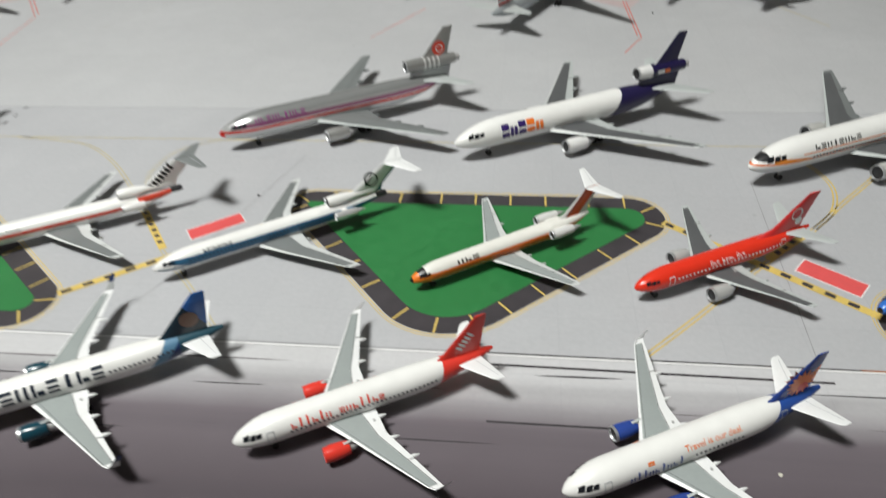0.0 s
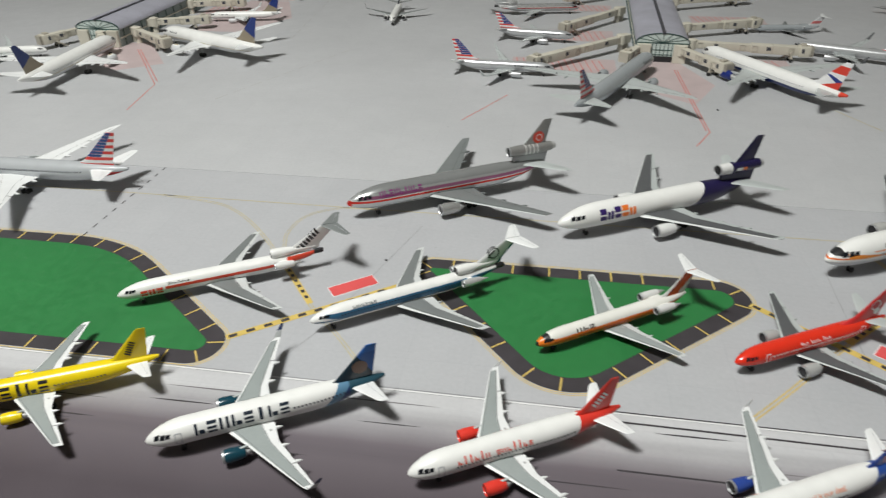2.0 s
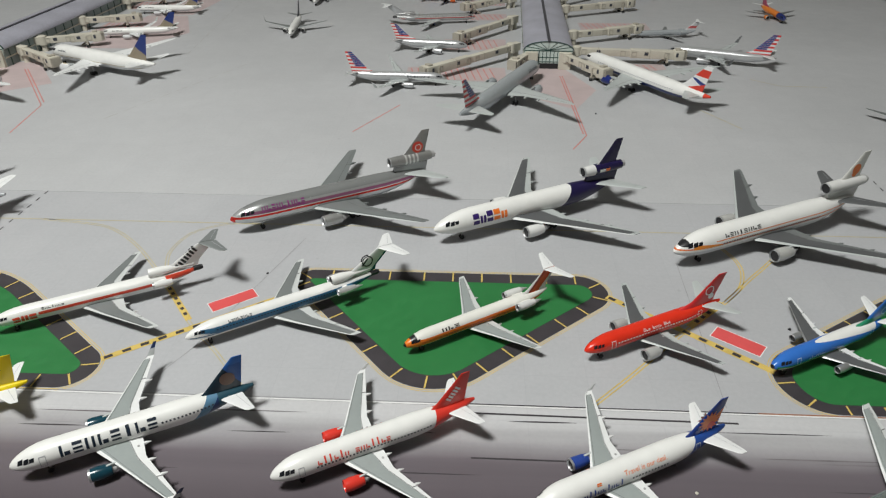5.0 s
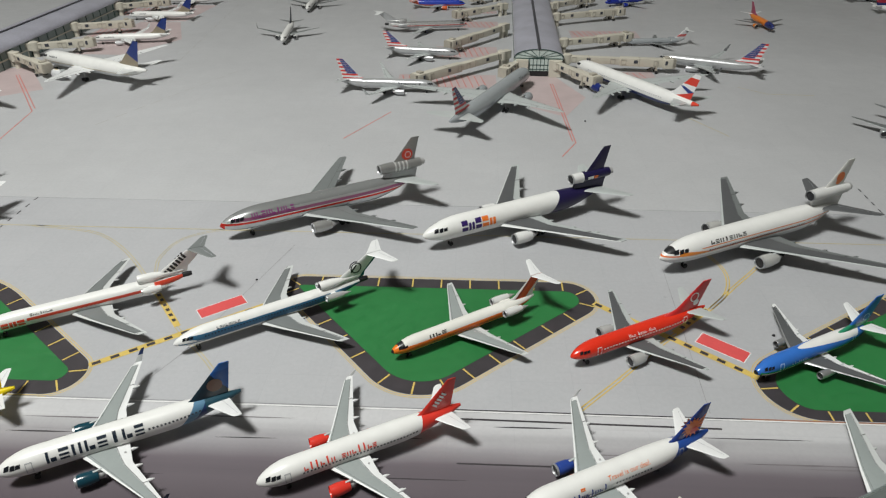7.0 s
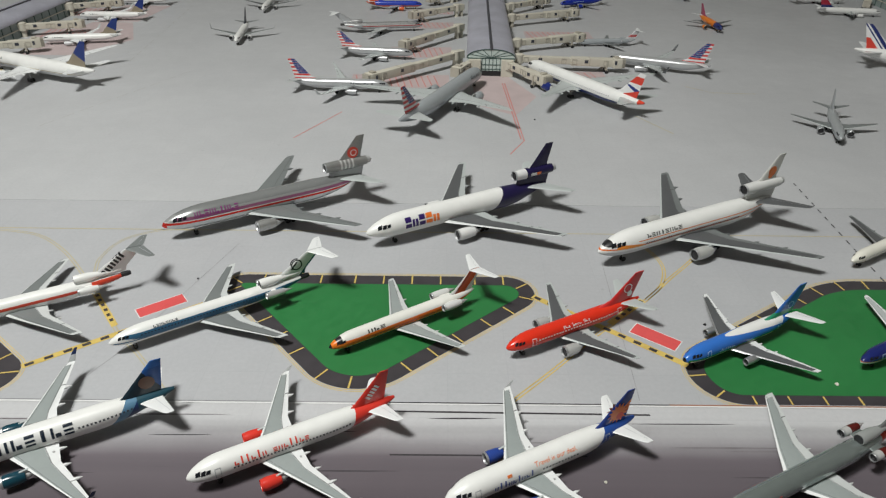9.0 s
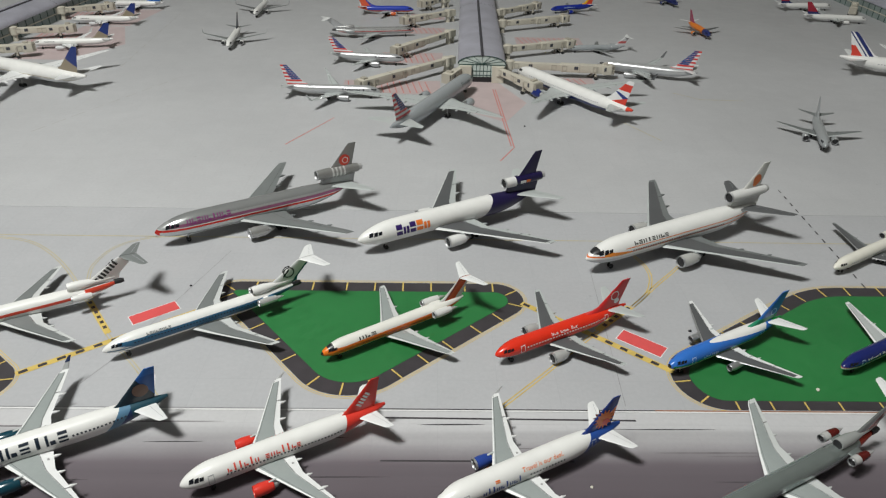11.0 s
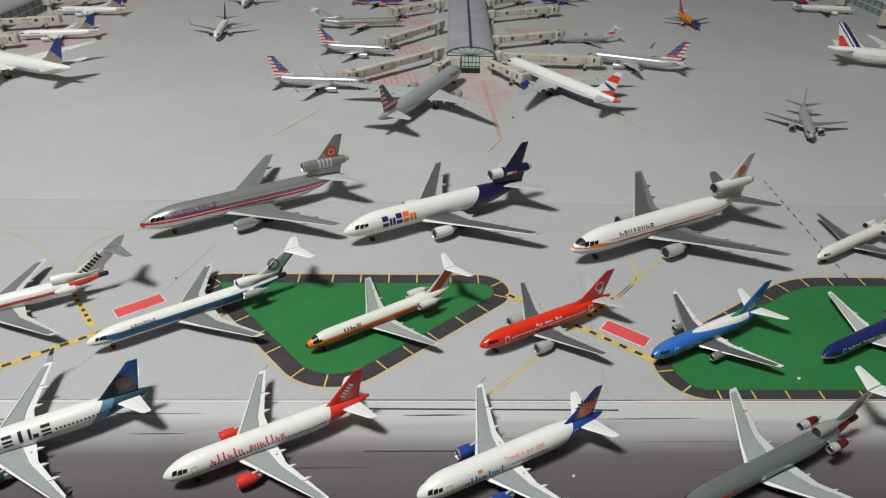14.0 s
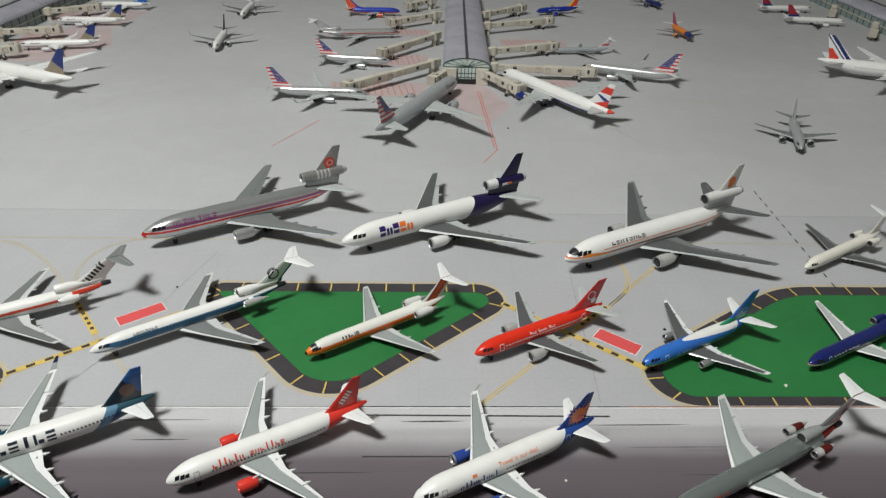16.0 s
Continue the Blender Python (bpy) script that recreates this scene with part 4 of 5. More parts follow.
def jet_bridge(cab, base, pillar=True):
    """A passenger bridge of two sliding tunnels from a rotunda to a cab on a wheeled leg."""
    a, b = Vector((*base, 0)), Vector((*cab, 0))
    length = (b - a).length
    root = new("jet_bridge")
    root.matrix_world = pose(a.x, a.y, 0, 0, 0, math.degrees(math.atan2(b.y - a.y, b.x - a.x)))
    tagged(root, "beige plastic jet bridge with a wheeled leg and boxy cab", "jet bridge", "jet bridges")
    h0, h1 = 0.0135, 0.0118
    bm = bmesh.new()
    lathe(bm, [(0, 0.0035), (0.008, 0.003), (0.0085, 0.0055), (0.0185, 0.0055), (0.0192, 0.004)], (0, 0, 0), 14, "z")
    part("rotunda", bm, M_BEIGE, root)
    bm = bmesh.new()
    box(bm, -0.0125, -0.002, -0.0042, 0.0042, 0.0088, 0.0182)
    bevelled(bm, 0.0005)
    part("corridor", bm, M_BEIGE, root, "", False)
    bm = bmesh.new()
    box(bm, -0.0105, -0.0075, -0.003, 0.003, 0, 0.0089)
    part("support", bm, M_BEIGE, root, "", False)
    def tunnel(nm, x0, x1, z0, z1, w, hgt):
        bm = bmesh.new()
        ring_loft(bm, [[(x, y, z + e) for y, e in ((-w, -hgt), (w, -hgt), (w, hgt), (-w, hgt))] for x, z in ((x0, z0), (x1, z1))])
        bevelled(bm, 0.0005)
        t = part(nm, bm, M_BEIGE, root)
        for k in range(1, int((x1 - x0) / 0.022)):
            f = k * 0.022 / (x1 - x0)
            bm = bmesh.new()
            x, z = x0 + (x1 - x0) * f, z0 + (z1 - z0) * f
            box(bm, x - 0.0003, x + 0.0003, -w - 0.0003, w + 0.0003, z - hgt * 0.98, z + hgt * 1.05)
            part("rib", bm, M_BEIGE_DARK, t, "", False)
        bm = bmesh.new()
        for y in (-w - 0.0002, w + 0.0002):
            f = 0.35
            x, z = x0 + (x1 - x0) * f, z0 + (z1 - z0) * f
            box(bm, x - 0.0022, x + 0.0022, y - 0.0001, y + 0.0001, z - 0.001, z + 0.0026)
        part("window", bm, M_WINDOWS, t, "", False)
        for y in (-w - 0.0003, w + 0.0003):
            for f in (0.08, 0.80):
                bm = bmesh.new()
                x, z = x0 + (x1 - x0) * f, z0 + (z1 - z0) * f
                for a, b, c, d in ((-0.0028, -0.0023, -0.003, 0.003), (0.0023, 0.0028, -0.003, 0.003), (-0.0023, 0.0023, 0.0025, 0.003), (-0.0023, 0.0023, -0.003, -0.0025)):
                    box(bm, x + a, x + b, y - 0.0002, y + 0.0002, z + c, z + d)
                part("hatch_frame", bm, M_BEIGE_DARK, t, "", False)
    m = length * 0.55
    zm = h0 + (h1 - h0) * 0.55
    tunnel("inner_tunnel", 0.003, m, h0, zm, 0.0036, 0.0038)
    tunnel("outer_tunnel", m - 0.004, length - 0.006, zm, h1, 0.0044, 0.0047)
    bm = bmesh.new()
    box(bm, length - 0.008, length + 0.003, -0.0062, 0.0062, h1 - 0.0055, h1 + 0.0056)
    bevelled(bm, 0.001)
    cabm = part("cab", bm, M_BEIGE, root)
    bm = bmesh.new()
    for k in range(4):
        box(bm, length + 0.003 + k * 0.0009, length + 0.0035 + k * 0.0009, -0.0054, 0.0054, h1 - 0.005, h1 + 0.005)
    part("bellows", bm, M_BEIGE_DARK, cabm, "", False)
    bm = bmesh.new()
    for y in (-0.0063, 0.0063):
        box(bm, length - 0.0062, length - 0.0036, y - 0.0002, y + 0.0002, h1 - 0.001, h1 + 0.0035)
    part("window", bm, M_WINDOWS, cabm, "", False)
    bm = bmesh.new()
    box(bm, length - 0.0065, length - 0.001, -0.0035, 0.0035, h1 + 0.0056, h1 + 0.0074)
    bevelled(bm, 0.0004)
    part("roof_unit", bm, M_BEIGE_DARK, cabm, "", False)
    xl = length - 0.015
    bm = bmesh.new()
    for k in range(7):
        box(bm, xl + 0.002 - 0.0013 * k, xl + 0.0034 - 0.0013 * k, 0.0052, 0.0082, h1 - 0.004 - 0.0012 * k, h1 - 0.0035 - 0.0012 * k)
    for y in (0.0052, 0.0082):
        ring_loft(bm, [[(xl + 0.004, y - 0.0002, h1 - 0.003), (xl + 0.004, y + 0.0002, h1 - 0.003), (xl + 0.004, y + 0.0002, h1 - 0.0042), (xl + 0.004, y - 0.0002, h1 - 0.0042)], [(xl - 0.0085, y - 0.0002, 0.0012), (xl - 0.0085, y + 0.0002, 0.0012), (xl - 0.0085, y + 0.0002, 0), (xl - 0.0085, y - 0.0002, 0)]])
    part("service_stair", bm, M_BEIGE_DARK, root, "", False)
    bm = bmesh.new()
    for y in (-0.0045, 0.0045):
        box(bm, xl - 0.0009, xl + 0.0009, y - 0.0009, y + 0.0009, 0.0015, h1 + 0.002)
    box(bm, xl - 0.0012, xl + 0.0012, -0.006, 0.006, 0.003, 0.0048)
    leg = part("leg", bm, M_BEIGE_DARK, root, "", False)
    for y in (-0.0055, 0.0055):
        bm = bmesh.new()
        lathe(bm, [(-0.0012, 0.0012), (-0.001, 0.0019), (0.001, 0.0019), (0.0012, 0.0012)], (xl, y, 0.0019), 12, "y")
        part("wheel", bm, M_TYRE, leg)
    return root


concourse((0.223, 0.709), -10.7, 1.05, label="long model airport pier with silver vaulted roof and green glass gable")
concourse((-0.428, 0.79), -9.0, 1.0, label="second model airport pier with silver vaulted roof, white jets around it")
concourse((0.957, 0.83), -12.0, 0.9, label="third model airport pier with grey-green walls and silver roof")
BRIDGES = [((0.081, 0.676), (0.188, 0.752)), ((0.133, 0.814), (0.213, 0.888)), ((0.163, 0.985), (0.235, 1.022)), ((0.180, 0.690), (0.205, 0.722)),
           ((0.271, 0.648), (0.243, 0.705)), ((0.378, 0.705), (0.262, 0.730)), ((0.371, 0.830), (0.278, 0.803)), ((0.412, 0.980), (0.305, 0.946)), ((0.395, 1.078), (0.324, 1.026)),
           ((-0.337, 0.760), (-0.388, 0.805)), ((-0.324, 0.872), (-0.385, 0.852)), ((-0.304, 0.973), (-0.372, 0.955)), ((-0.289, 1.120), (-0.350, 1.085)), ((-0.412, 0.760), (-0.424, 0.786)), ((-0.490, 0.778), (-0.458, 0.820)),
           ((0.205, 1.105), (0.245, 1.13)), ((0.892, 0.86), (0.927, 0.90)), ((0.925, 1.0), (0.950, 1.03))]
for cab_xy, base_xy in BRIDGES:
    jet_bridge(cab_xy, base_xy)

# ---------------------------------------------------------------- the models
def flag_fin(zb, zt, s0, lean):
    """Red and pale stripes with a blue upper leading part."""
    red, pale, blue = (0.58, 0.05, 0.045), (0.68, 0.69, 0.70), (0.018, 0.06, 0.20)
    n = 11
    out = []
    for k in range(0, n, 2):
        z = zb + (zt - zb) * k / n
        out.append((red, [(0, 0, 1, z), (0, 0, -1, -(z + (zt - zb) / n))]))
    for k in range(3, n):
        z = zb + (zt - zb) * (k + 0.08) / n
        out.append((blue, [(0, 0, 1, z), (0, 0, -1, -(z + (zt - zb) / n * 0.84)), (-1, 0, lean, -s0)]))
    return out


GREY_MICA = (0.50, 0.52, 0.54)
RED_, NAVY_, BLUE_ = (0.70, 0.045, 0.03), (0.015, 0.035, 0.12), (0.02, 0.10, 0.42)

# front row, on the runway print
white = paint("gloss_white_paint", WHITE, (), 0.32)
yellow = paint("gloss_yellow_paint", (0.82, 0.62, 0.01), (), 0.25)
airliner("narrow", (-0.2312, 0.1850), 17.7, "bright yellow model narrow-body airliner with black title", yellow, engine_mat=yellow, lip=yellow, big=0.972,
         titles=[(6.0, 18.6, -0.28, 0.74, "black", "ApAlAA")], marks=[((1.6, 3.0, 6, 0.34), 32.8, 6.4, 0, "black")], windows=(19.2, 29, 0.2, 0.66, None), wing=(M_WING_MID, M_WING_WHITE, M_WING_WHITE))
mural = paint("white_to_navy_paint", WHITE, [((0.10, 0.22, 0.34), [(1, 0, -0.9, 24.6)]), (NAVY_, [(1, 0, -0.9, 26.6)]), ((0.02, 0.07, 0.10), [(1, 0, 0, 31.5)])], 0.32)
mural_fin = paint("deep_blue_fin_paint", (0.012, 0.03, 0.045), [((0.02, 0.10, 0.35), [(1, 0, 0.6, 39.4)]), ((0.03, 0.14, 0.45), [(0, 0, 1, 10.6)])], 0.25)
airliner("narrow", (-0.1322, 0.1630), 20.2, "white model airliner with navy title, blue fin and teal engines", mural, mural_fin, paint("dark_teal_paint", (0.008, 0.05, 0.075), (), 0.2), big=1.080,
         titles=[(7.2, 21.9, 0.05, 0.80, "navy", "AAAAAlAA")], marks=[("disc", 33.6, 8.0, 1.3, "brown")], windows=(22.2, 31, 0.3, 0.62, None), wingtip=(paint("navy_tip_paint", NAVY_, [((0.6, 0.62, 0.62), [(0, 0, -1, -4.9)])]), 2.4), doors=[(4.4, M_LINE)], wing=(M_WING_MID, M_WING_WHITE, M_WING_WHITE), stab=M_WING_WHITE)
red_tail = paint("white_and_red_paint", WHITE, [(RED_, [(1, 0, -0.35, 27.6)])], 0.32)
red_fin = paint("red_fin_paint", RED_, (), 0.25)
airliner("narrow", (-0.0240, 0.1471), 20.0, "white model airliner with red fin, engines and thin red title", red_tail, red_fin, red_fin, lip=red_fin,
         titles=[(7.6, 20.6, 0.26, 0.74, "red", "allala aaallaa")], marks=[((2.2, 2.6, 5, 0.34), 32.6, 6.6, 0, "white")], windows=(7.4, 29, 0.13, 0.62, None), doors=[(4.4, M_LINE)], wing=(M_WING_MID, M_WING_WHITE, M_WING_WHITE), wingtip=(M_WING_WHITE, 0.9), stab=M_WING_WHITE)
blue_tail = paint("white_and_blue_paint", WHITE, [((0.02, 0.07, 0.30), [(1, 0, -0.9, 25.4)])], 0.32)
sun_fin = paint("blue_and_orange_fin_paint", (0.025, 0.06, 0.28), [((0.80, 0.17, 0.02), [(0.75, 0, -1, 17.4), (-0.25, 0, 1, -1.6)])], 0.25)
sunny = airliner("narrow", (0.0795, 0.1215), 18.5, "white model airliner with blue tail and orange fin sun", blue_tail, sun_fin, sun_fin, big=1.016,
                 titles=[(7.8, 15.4, -0.12, 0.40, "blue", "allaalaal"), (10.3, 11.3, 0.52, 0.70, "orange", "B")], marks=[("sun", 33.4, 7.8, 2.25, "orange"), ("disc", 33.9, 7.0, 0.8, "red")], windows=(17.0, 25, 0.12, 0.62, None), doors=[(4.4, M_LINE), (30.2, M_WING_LIGHT)], wing=(M_WING_MID, M_WING_WHITE, M_WING_WHITE), wingtip=(M_WING_WHITE, 1.0), stab=M_WING_WHITE)
polished = paint("polished_grey_green_metal", (0.36, 0.41, 0.40), [((0.42, 0.05, 0.03), [(1, 0, 0, 37.2)])], 0.17, 0.7)
airliner("trijet", (0.1818, 0.0978), 17.9, "polished grey metal trijet model with red engines and striped fin", polished, paint("silver_and_red_fin_paint", (0.40, 0.41, 0.41), [((0.30, 0.035, 0.025), [(1, 0, -1.2, 31.6), (-1, 0, 1.2, -33.6)]), ((0.42, 0.05, 0.03), [(0, 0, -1, -6.3)])], 0.25, 0.6),
         paint("dark_red_engine_paint", (0.12, 0.015, 0.012), [((0.55, 0.55, 0.54), [(-1, 0, 0, -33.8)]), ((0.02, 0.02, 0.02), [(1, 0, 0, 37.0)])], 0.25, 0.2), big=1.035, titles=[(7.0, 12.4, 0.15, 0.50, "red", "AAAAaaa")], third=paint("grey_duct_paint", (0.46, 0.48, 0.47), (), 0.25, 0.4), wing=(M_WING_MID, M_WING_WHITE, M_WING_PALE), stab=M_WING_WHITE)

slogan(TYPES["narrow"], "Travel is our deal.", 15.6, 0.52, 1.15, "orange", sunny)

# second row, round the printed islands
red_stripe_hull = paint("white_with_red_stripe_paint", WHITE, [((0.60, 0.06, 0.03), [(1, 0, 0, 9.5), (0, 0, 1, 3.35), (0, 0, -1, -4.0), (-1, 0, 0, -37)]), ((0.60, 0.06, 0.03), [(1, 0, 0, 35), (0, 0, 1, 3.6), (0, 0, -1, -4.75)]), ((0.60, 0.61, 0.62), [(0, 0, -1, -2.1)])], 0.32)
airliner("trijet", (-0.1874, 0.2659), 21.2, "white trijet model with red side stripe and white fin", red_stripe_hull, paint("white_fin_paint", (0.76, 0.76, 0.75), ()), paint("white_engine_paint", (0.74, 0.74, 0.73), ()),
         titles=[(4.6, 9.2, -0.42, 0.30, "red", "BBB"), (10.2, 14.6, 0.45, 0.68, "black", "Aaalaaa")], marks=[((4.9, 3.9, 7, 0.22), 38.3, 5.3, 0, "black")], big=1.045, wing=(M_WING, M_WING_PALE, M_WING_PALE), stab=M_WING)
blue_stripe_hull = paint("white_with_blue_stripe_paint", WHITE, [((0.025, 0.115, 0.22), [(0.18, 0, 1, 4.2), (0, 0, 1, 3.3), (0, 0, -1, -4.35), (1, 0, 0, 3)]), ((0.025, 0.115, 0.22), [(0, 0, 1, 2.75), (0, 0, -1, -3.05), (1, 0, 0, 0.8)]), ((0.025, 0.115, 0.22), [(0.12, 0, 1, 3.75), (0, 0, 1, 2.75), (0, 0, -1, -3.35), (1, 0, 0, 1)]), ((0.55, 0.57, 0.58), [(0, 0, -1, -2.3)])], 0.32)
airliner("trijet", (-0.0790, 0.2430), 25.1, "white trijet model with blue window stripe and dark green fin edge", blue_stripe_hull, paint("white_green_fin_paint", (0.76, 0.77, 0.76), [((0.015, 0.10, 0.13), [(1, 0, -0.98, 36.0)])], 0.25), paint("silver_engine_paint", (0.70, 0.70, 0.70), (), 0.2, 0.5),
         titles=[(8.6, 13.6, 0.50, 0.76, "navy", "AAAAAAAA")], marks=[("ring", 40.6, 8.0, 1.35, "black"), ((2.4, 2.6, 1, 0.12), 39.4, 7.0, 0, "black")], windows=(6.0, 34.0, 0.22, 0.66, INK["black"]), big=1.039, wing=(M_WING, M_WING_PALE, M_WING_PALE), stab=M_WING_WHITE)
orange_hull = paint("cream_and_orange_paint", (0.78, 0.77, 0.72), [((0.78, 0.16, 0.015), [(0, 0, 1, 2.25), (0, 0, -1, -3.5)]), ((0.85, 0.35, 0.03), [(0, 0, 1, 2.0), (0, 0, -1, -2.25)]), ((0.55, 0.06, 0.02), [(0, 0, 1, 2.7), (0, 0, -1, -2.85)]), ((0.80, 0.19, 0.015), [(-1, 0, 0, -3.4), (0, 0, -1, -3.5)]), ((0.80, 0.19, 0.015), [(-1, 0, 0, -1.5)]), ((0.02, 0.02, 0.022), [(-1, 0, 0, -2.7), (1, 0, 0, 1.5), (0, 0, 1, 3.15)]), ((0.012, 0.012, 0.012), [(-1, 0, 0, -0.4)])], 0.32)
airliner("rear_twin", (0.0343, 0.2265), 24.9, "cream twinjet model, orange stripes and nose, on the green island", orange_hull, paint("cream_orange_fin_paint", (0.70, 0.70, 0.68), [((0.62, 0.10, 0.03), [(1, 0, -0.9, 27.5), (-1, 0, 0.9, -29.8)]), ((0.30, 0.06, 0.03), [(1, 0, -0.9, 26.7), (-1, 0, 0.9, -27.5)])], 0.25), paint("pale_engine_paint", (0.66, 0.66, 0.65), ()),
         titles=[(8.2, 12.6, 0.42, 0.76, "black", "AAA")], windows=(9, 25, -0.18, 0.66, INK["brown"]), big=1.027, wing=(M_WING_MID, M_WING_PALE, M_WING_PALE), stab=M_WING_WHITE)
gloss_red_hull = paint("gloss_red_paint", (0.72, 0.035, 0.015), [((0.66, 0.66, 0.66), [(0, 0, -1, -2.35)])], 0.2)
airliner("short", (0.1256, 0.2116), 19.9, "glossy red model narrow-body airliner with white title and grey belly", gloss_red_hull, paint("red_fin_gloss", (0.62, 0.03, 0.03), ()), paint("grey_engine_paint", (0.55, 0.55, 0.54), (), 0.25, 0.3), big=1.076,
         titles=[(12.6, 19.2, 0.44, 0.74, "white", "Aaa Aaaa Aaa")], marks=[("ring", 29.6, 7.8, 1.1, "white"), ("disc", 30.2, 6.4, 0.7, "white")], windows=(6.5, 27, 0.22, 0.7, INK["white"]), doors=[(5.0, INK["white"]), (26.6, INK["white"])], wing=(M_WING_DARK, M_WING_LIGHT, M_WING_LIGHT), stab=M_WING_LIGHT)
tricolour_hull = paint("blue_white_green_paint", (0.035, 0.16, 0.55), [(WHITE, [(0.07, 0, 1, 5.85), (1, 0, 0, 6.5), (-1, 0, 0.9, -23.5)]), ((0.02, 0.30, 0.06), [(0, 0, -1, -3.1), (1, 0, 0, 0.8)]), ((0.02, 0.36, 0.08), [(1, 0, 0, 30)]), ((0.72, 0.72, 0.70), [(0, 0, -1, -2.72), (1, 0, 0, 1.2)]), ((0.012, 0.012, 0.012), [(-1, 0, 0, -0.35)])], 0.2)
airliner("short_old", (0.2136, 0.1906), 19.4, "blue, white and green model airliner on the green island", tricolour_hull, paint("blue_fin_paint", (0.03, 0.15, 0.50), [((0.03, 0.28, 0.15), [(0, 0, -1, -6.0)])]), M_SILVER, big=1.028,
         titles=[(8.0, 12.4, -0.02, 0.26, "sky", "alalllla")], marks=[("ring", 29.8, 7.0, 0.9, "sky")], doors=[(4.8, INK["sky"]), (25.6, INK["sky"])], wing=(M_WING_DARK, M_SILVER, M_WING_WHITE), stab=M_WING_WHITE)
navy_hull = paint("dark_blue_and_white_paint", (0.012, 0.02, 0.13), [((0.75, 0.75, 0.74), [(0, 0, -1, -2.55)]), ((0.45, 0.16, 0.08), [(0, 0, 1, 2.55), (0, 0, -1, -2.7)])], 0.2)
airliner("rear_twin", (0.3054, 0.1782), 18.7, "dark blue twinjet model with white belly on the green island", navy_hull, titles=[(6.2, 15.0, 0.22, 0.50, "white", "Aalaaal Aaaaaa")], doors=[(4.4, INK["sky"])], wing=(M_WING_LIGHT, M_WING_WHITE, M_WING_WHITE))

# third row, wide-bodies
silver_hull = paint("silver_red_striped_paint", (0.52, 0.53, 0.53), [((0.36, 0.37, 0.37), [(0, 0, 1, 6.6)]), ((0.42, 0.16, 0.28), [(0, 0, 1, 5.35), (0, 0, -1, -6.1), (1, 0, 0, 3)]), ((0.70, 0.05, 0.04), [(0, 0, 1, 4.55), (0, 0, -1, -5.1)]), (WHITE, [(0, 0, 1, 5.1), (0, 0, -1, -5.3)]), ((0.62, 0.64, 0.64), [(0, 0, -1, -4.55)]), ((0.70, 0.05, 0.04), [(-1, 0, 0, -1.0), (0, 0, -1, -5.1)])], 0.25, 0.55)
silver_fin = paint("silver_fin_paint", (0.34, 0.34, 0.33), (), 0.3, 0.6)
airliner("wide_trijet", (-0.0750, 0.3620), 22.0, "silver wide-body trijet model with red stripes and purple title", silver_hull, silver_fin, paint("silver_engine_gloss", (0.48, 0.48, 0.47), (), 0.25, 0.6), big=1.103, third=paint("silver_banded_pod_paint", (0.34, 0.34, 0.33), [((0.72, 0.72, 0.71), [(1, 0, 0, 46.6 + 1.1 * k), (-1, 0, 0, -47.1 - 1.1 * k)]) for k in range(4)], 0.3, 0.5),
         titles=[(7.4, 18.4, 0.22, 0.72, "magenta", "AAAAAlAAA")], marks=[("disc", 50.6, 13.2, 1.6, "red"), ("ring", 50.8, 13.1, 0.9, "white")], wing=(M_WING, M_WING_LIGHT, M_WING), stab=M_WING_LIGHT)
freighter_hull = paint("white_and_purple_tail_paint", WHITE, [((0.014, 0.010, 0.055), [(1, 0, -0.75, 32.6)])], 0.32)
purple = paint("dark_purple_paint", (0.014, 0.010, 0.055), [((0.6, 0.6, 0.62), [(-1, 0, 0.81, -37.7)])], 0.25)
airliner("wide_trijet", (0.0594, 0.3342), 20.8, "white wide-body freighter trijet model with dark purple tail", freighter_hull, purple, paint("white_cowl_paint", (0.72, 0.72, 0.71), ()), big=1.099, third=paint("white_purple_pod_paint", (0.74, 0.74, 0.73), [((0.014, 0.010, 0.055), [(1, 0, 0, 45.8)]), ((0.75, 0.75, 0.74), [(1, 0, 0, 47.0), (-1, 0, 0, -48.8), (0, 0, 1, 9.7), (0, 0, -1, -10.5)]), ((0.75, 0.17, 0.03), [(1, 0, 0, 48.9), (-1, 0, 0, -50.2), (0, 0, 1, 9.7), (0, 0, -1, -10.5)])], 0.25),
         titles=[(9.2, 14.8, -0.14, 0.74, "purple", "BbB"), (14.8, 18.8, -0.12, 0.74, "orange", "Bb")], wing=(M_WING_DARK, M_WING_PALE, M_WING_LIGHT), stab=M_WING_LIGHT)
sunstripe_hull = paint("white_with_orange_stripe_paint", WHITE, [((0.72, 0.16, 0.03), [(0, 0, 1, 4.75), (0, 0, -1, -5.05)]), ((0.72, 0.20, 0.04), [(0, 0, 1, 5.75), (0, 0, -1, -5.95), (1, 0, 0, 9)]), ((0.80, 0.26, 0.03), [(-1, 0, 0, -10.5), (1, 0, 0, 3.6), (0, 0, 1, 4.75), (-0.1, 0, -1, -6.2)]), ((0.58, 0.59, 0.60), [(0, 0, -1, -4.2)]), ((0.02, 0.02, 0.022), [(-1, 0, 0, -3.0), (0, 0, 1, 5.45), (1, 0, 0, 1.2)])], 0.32)
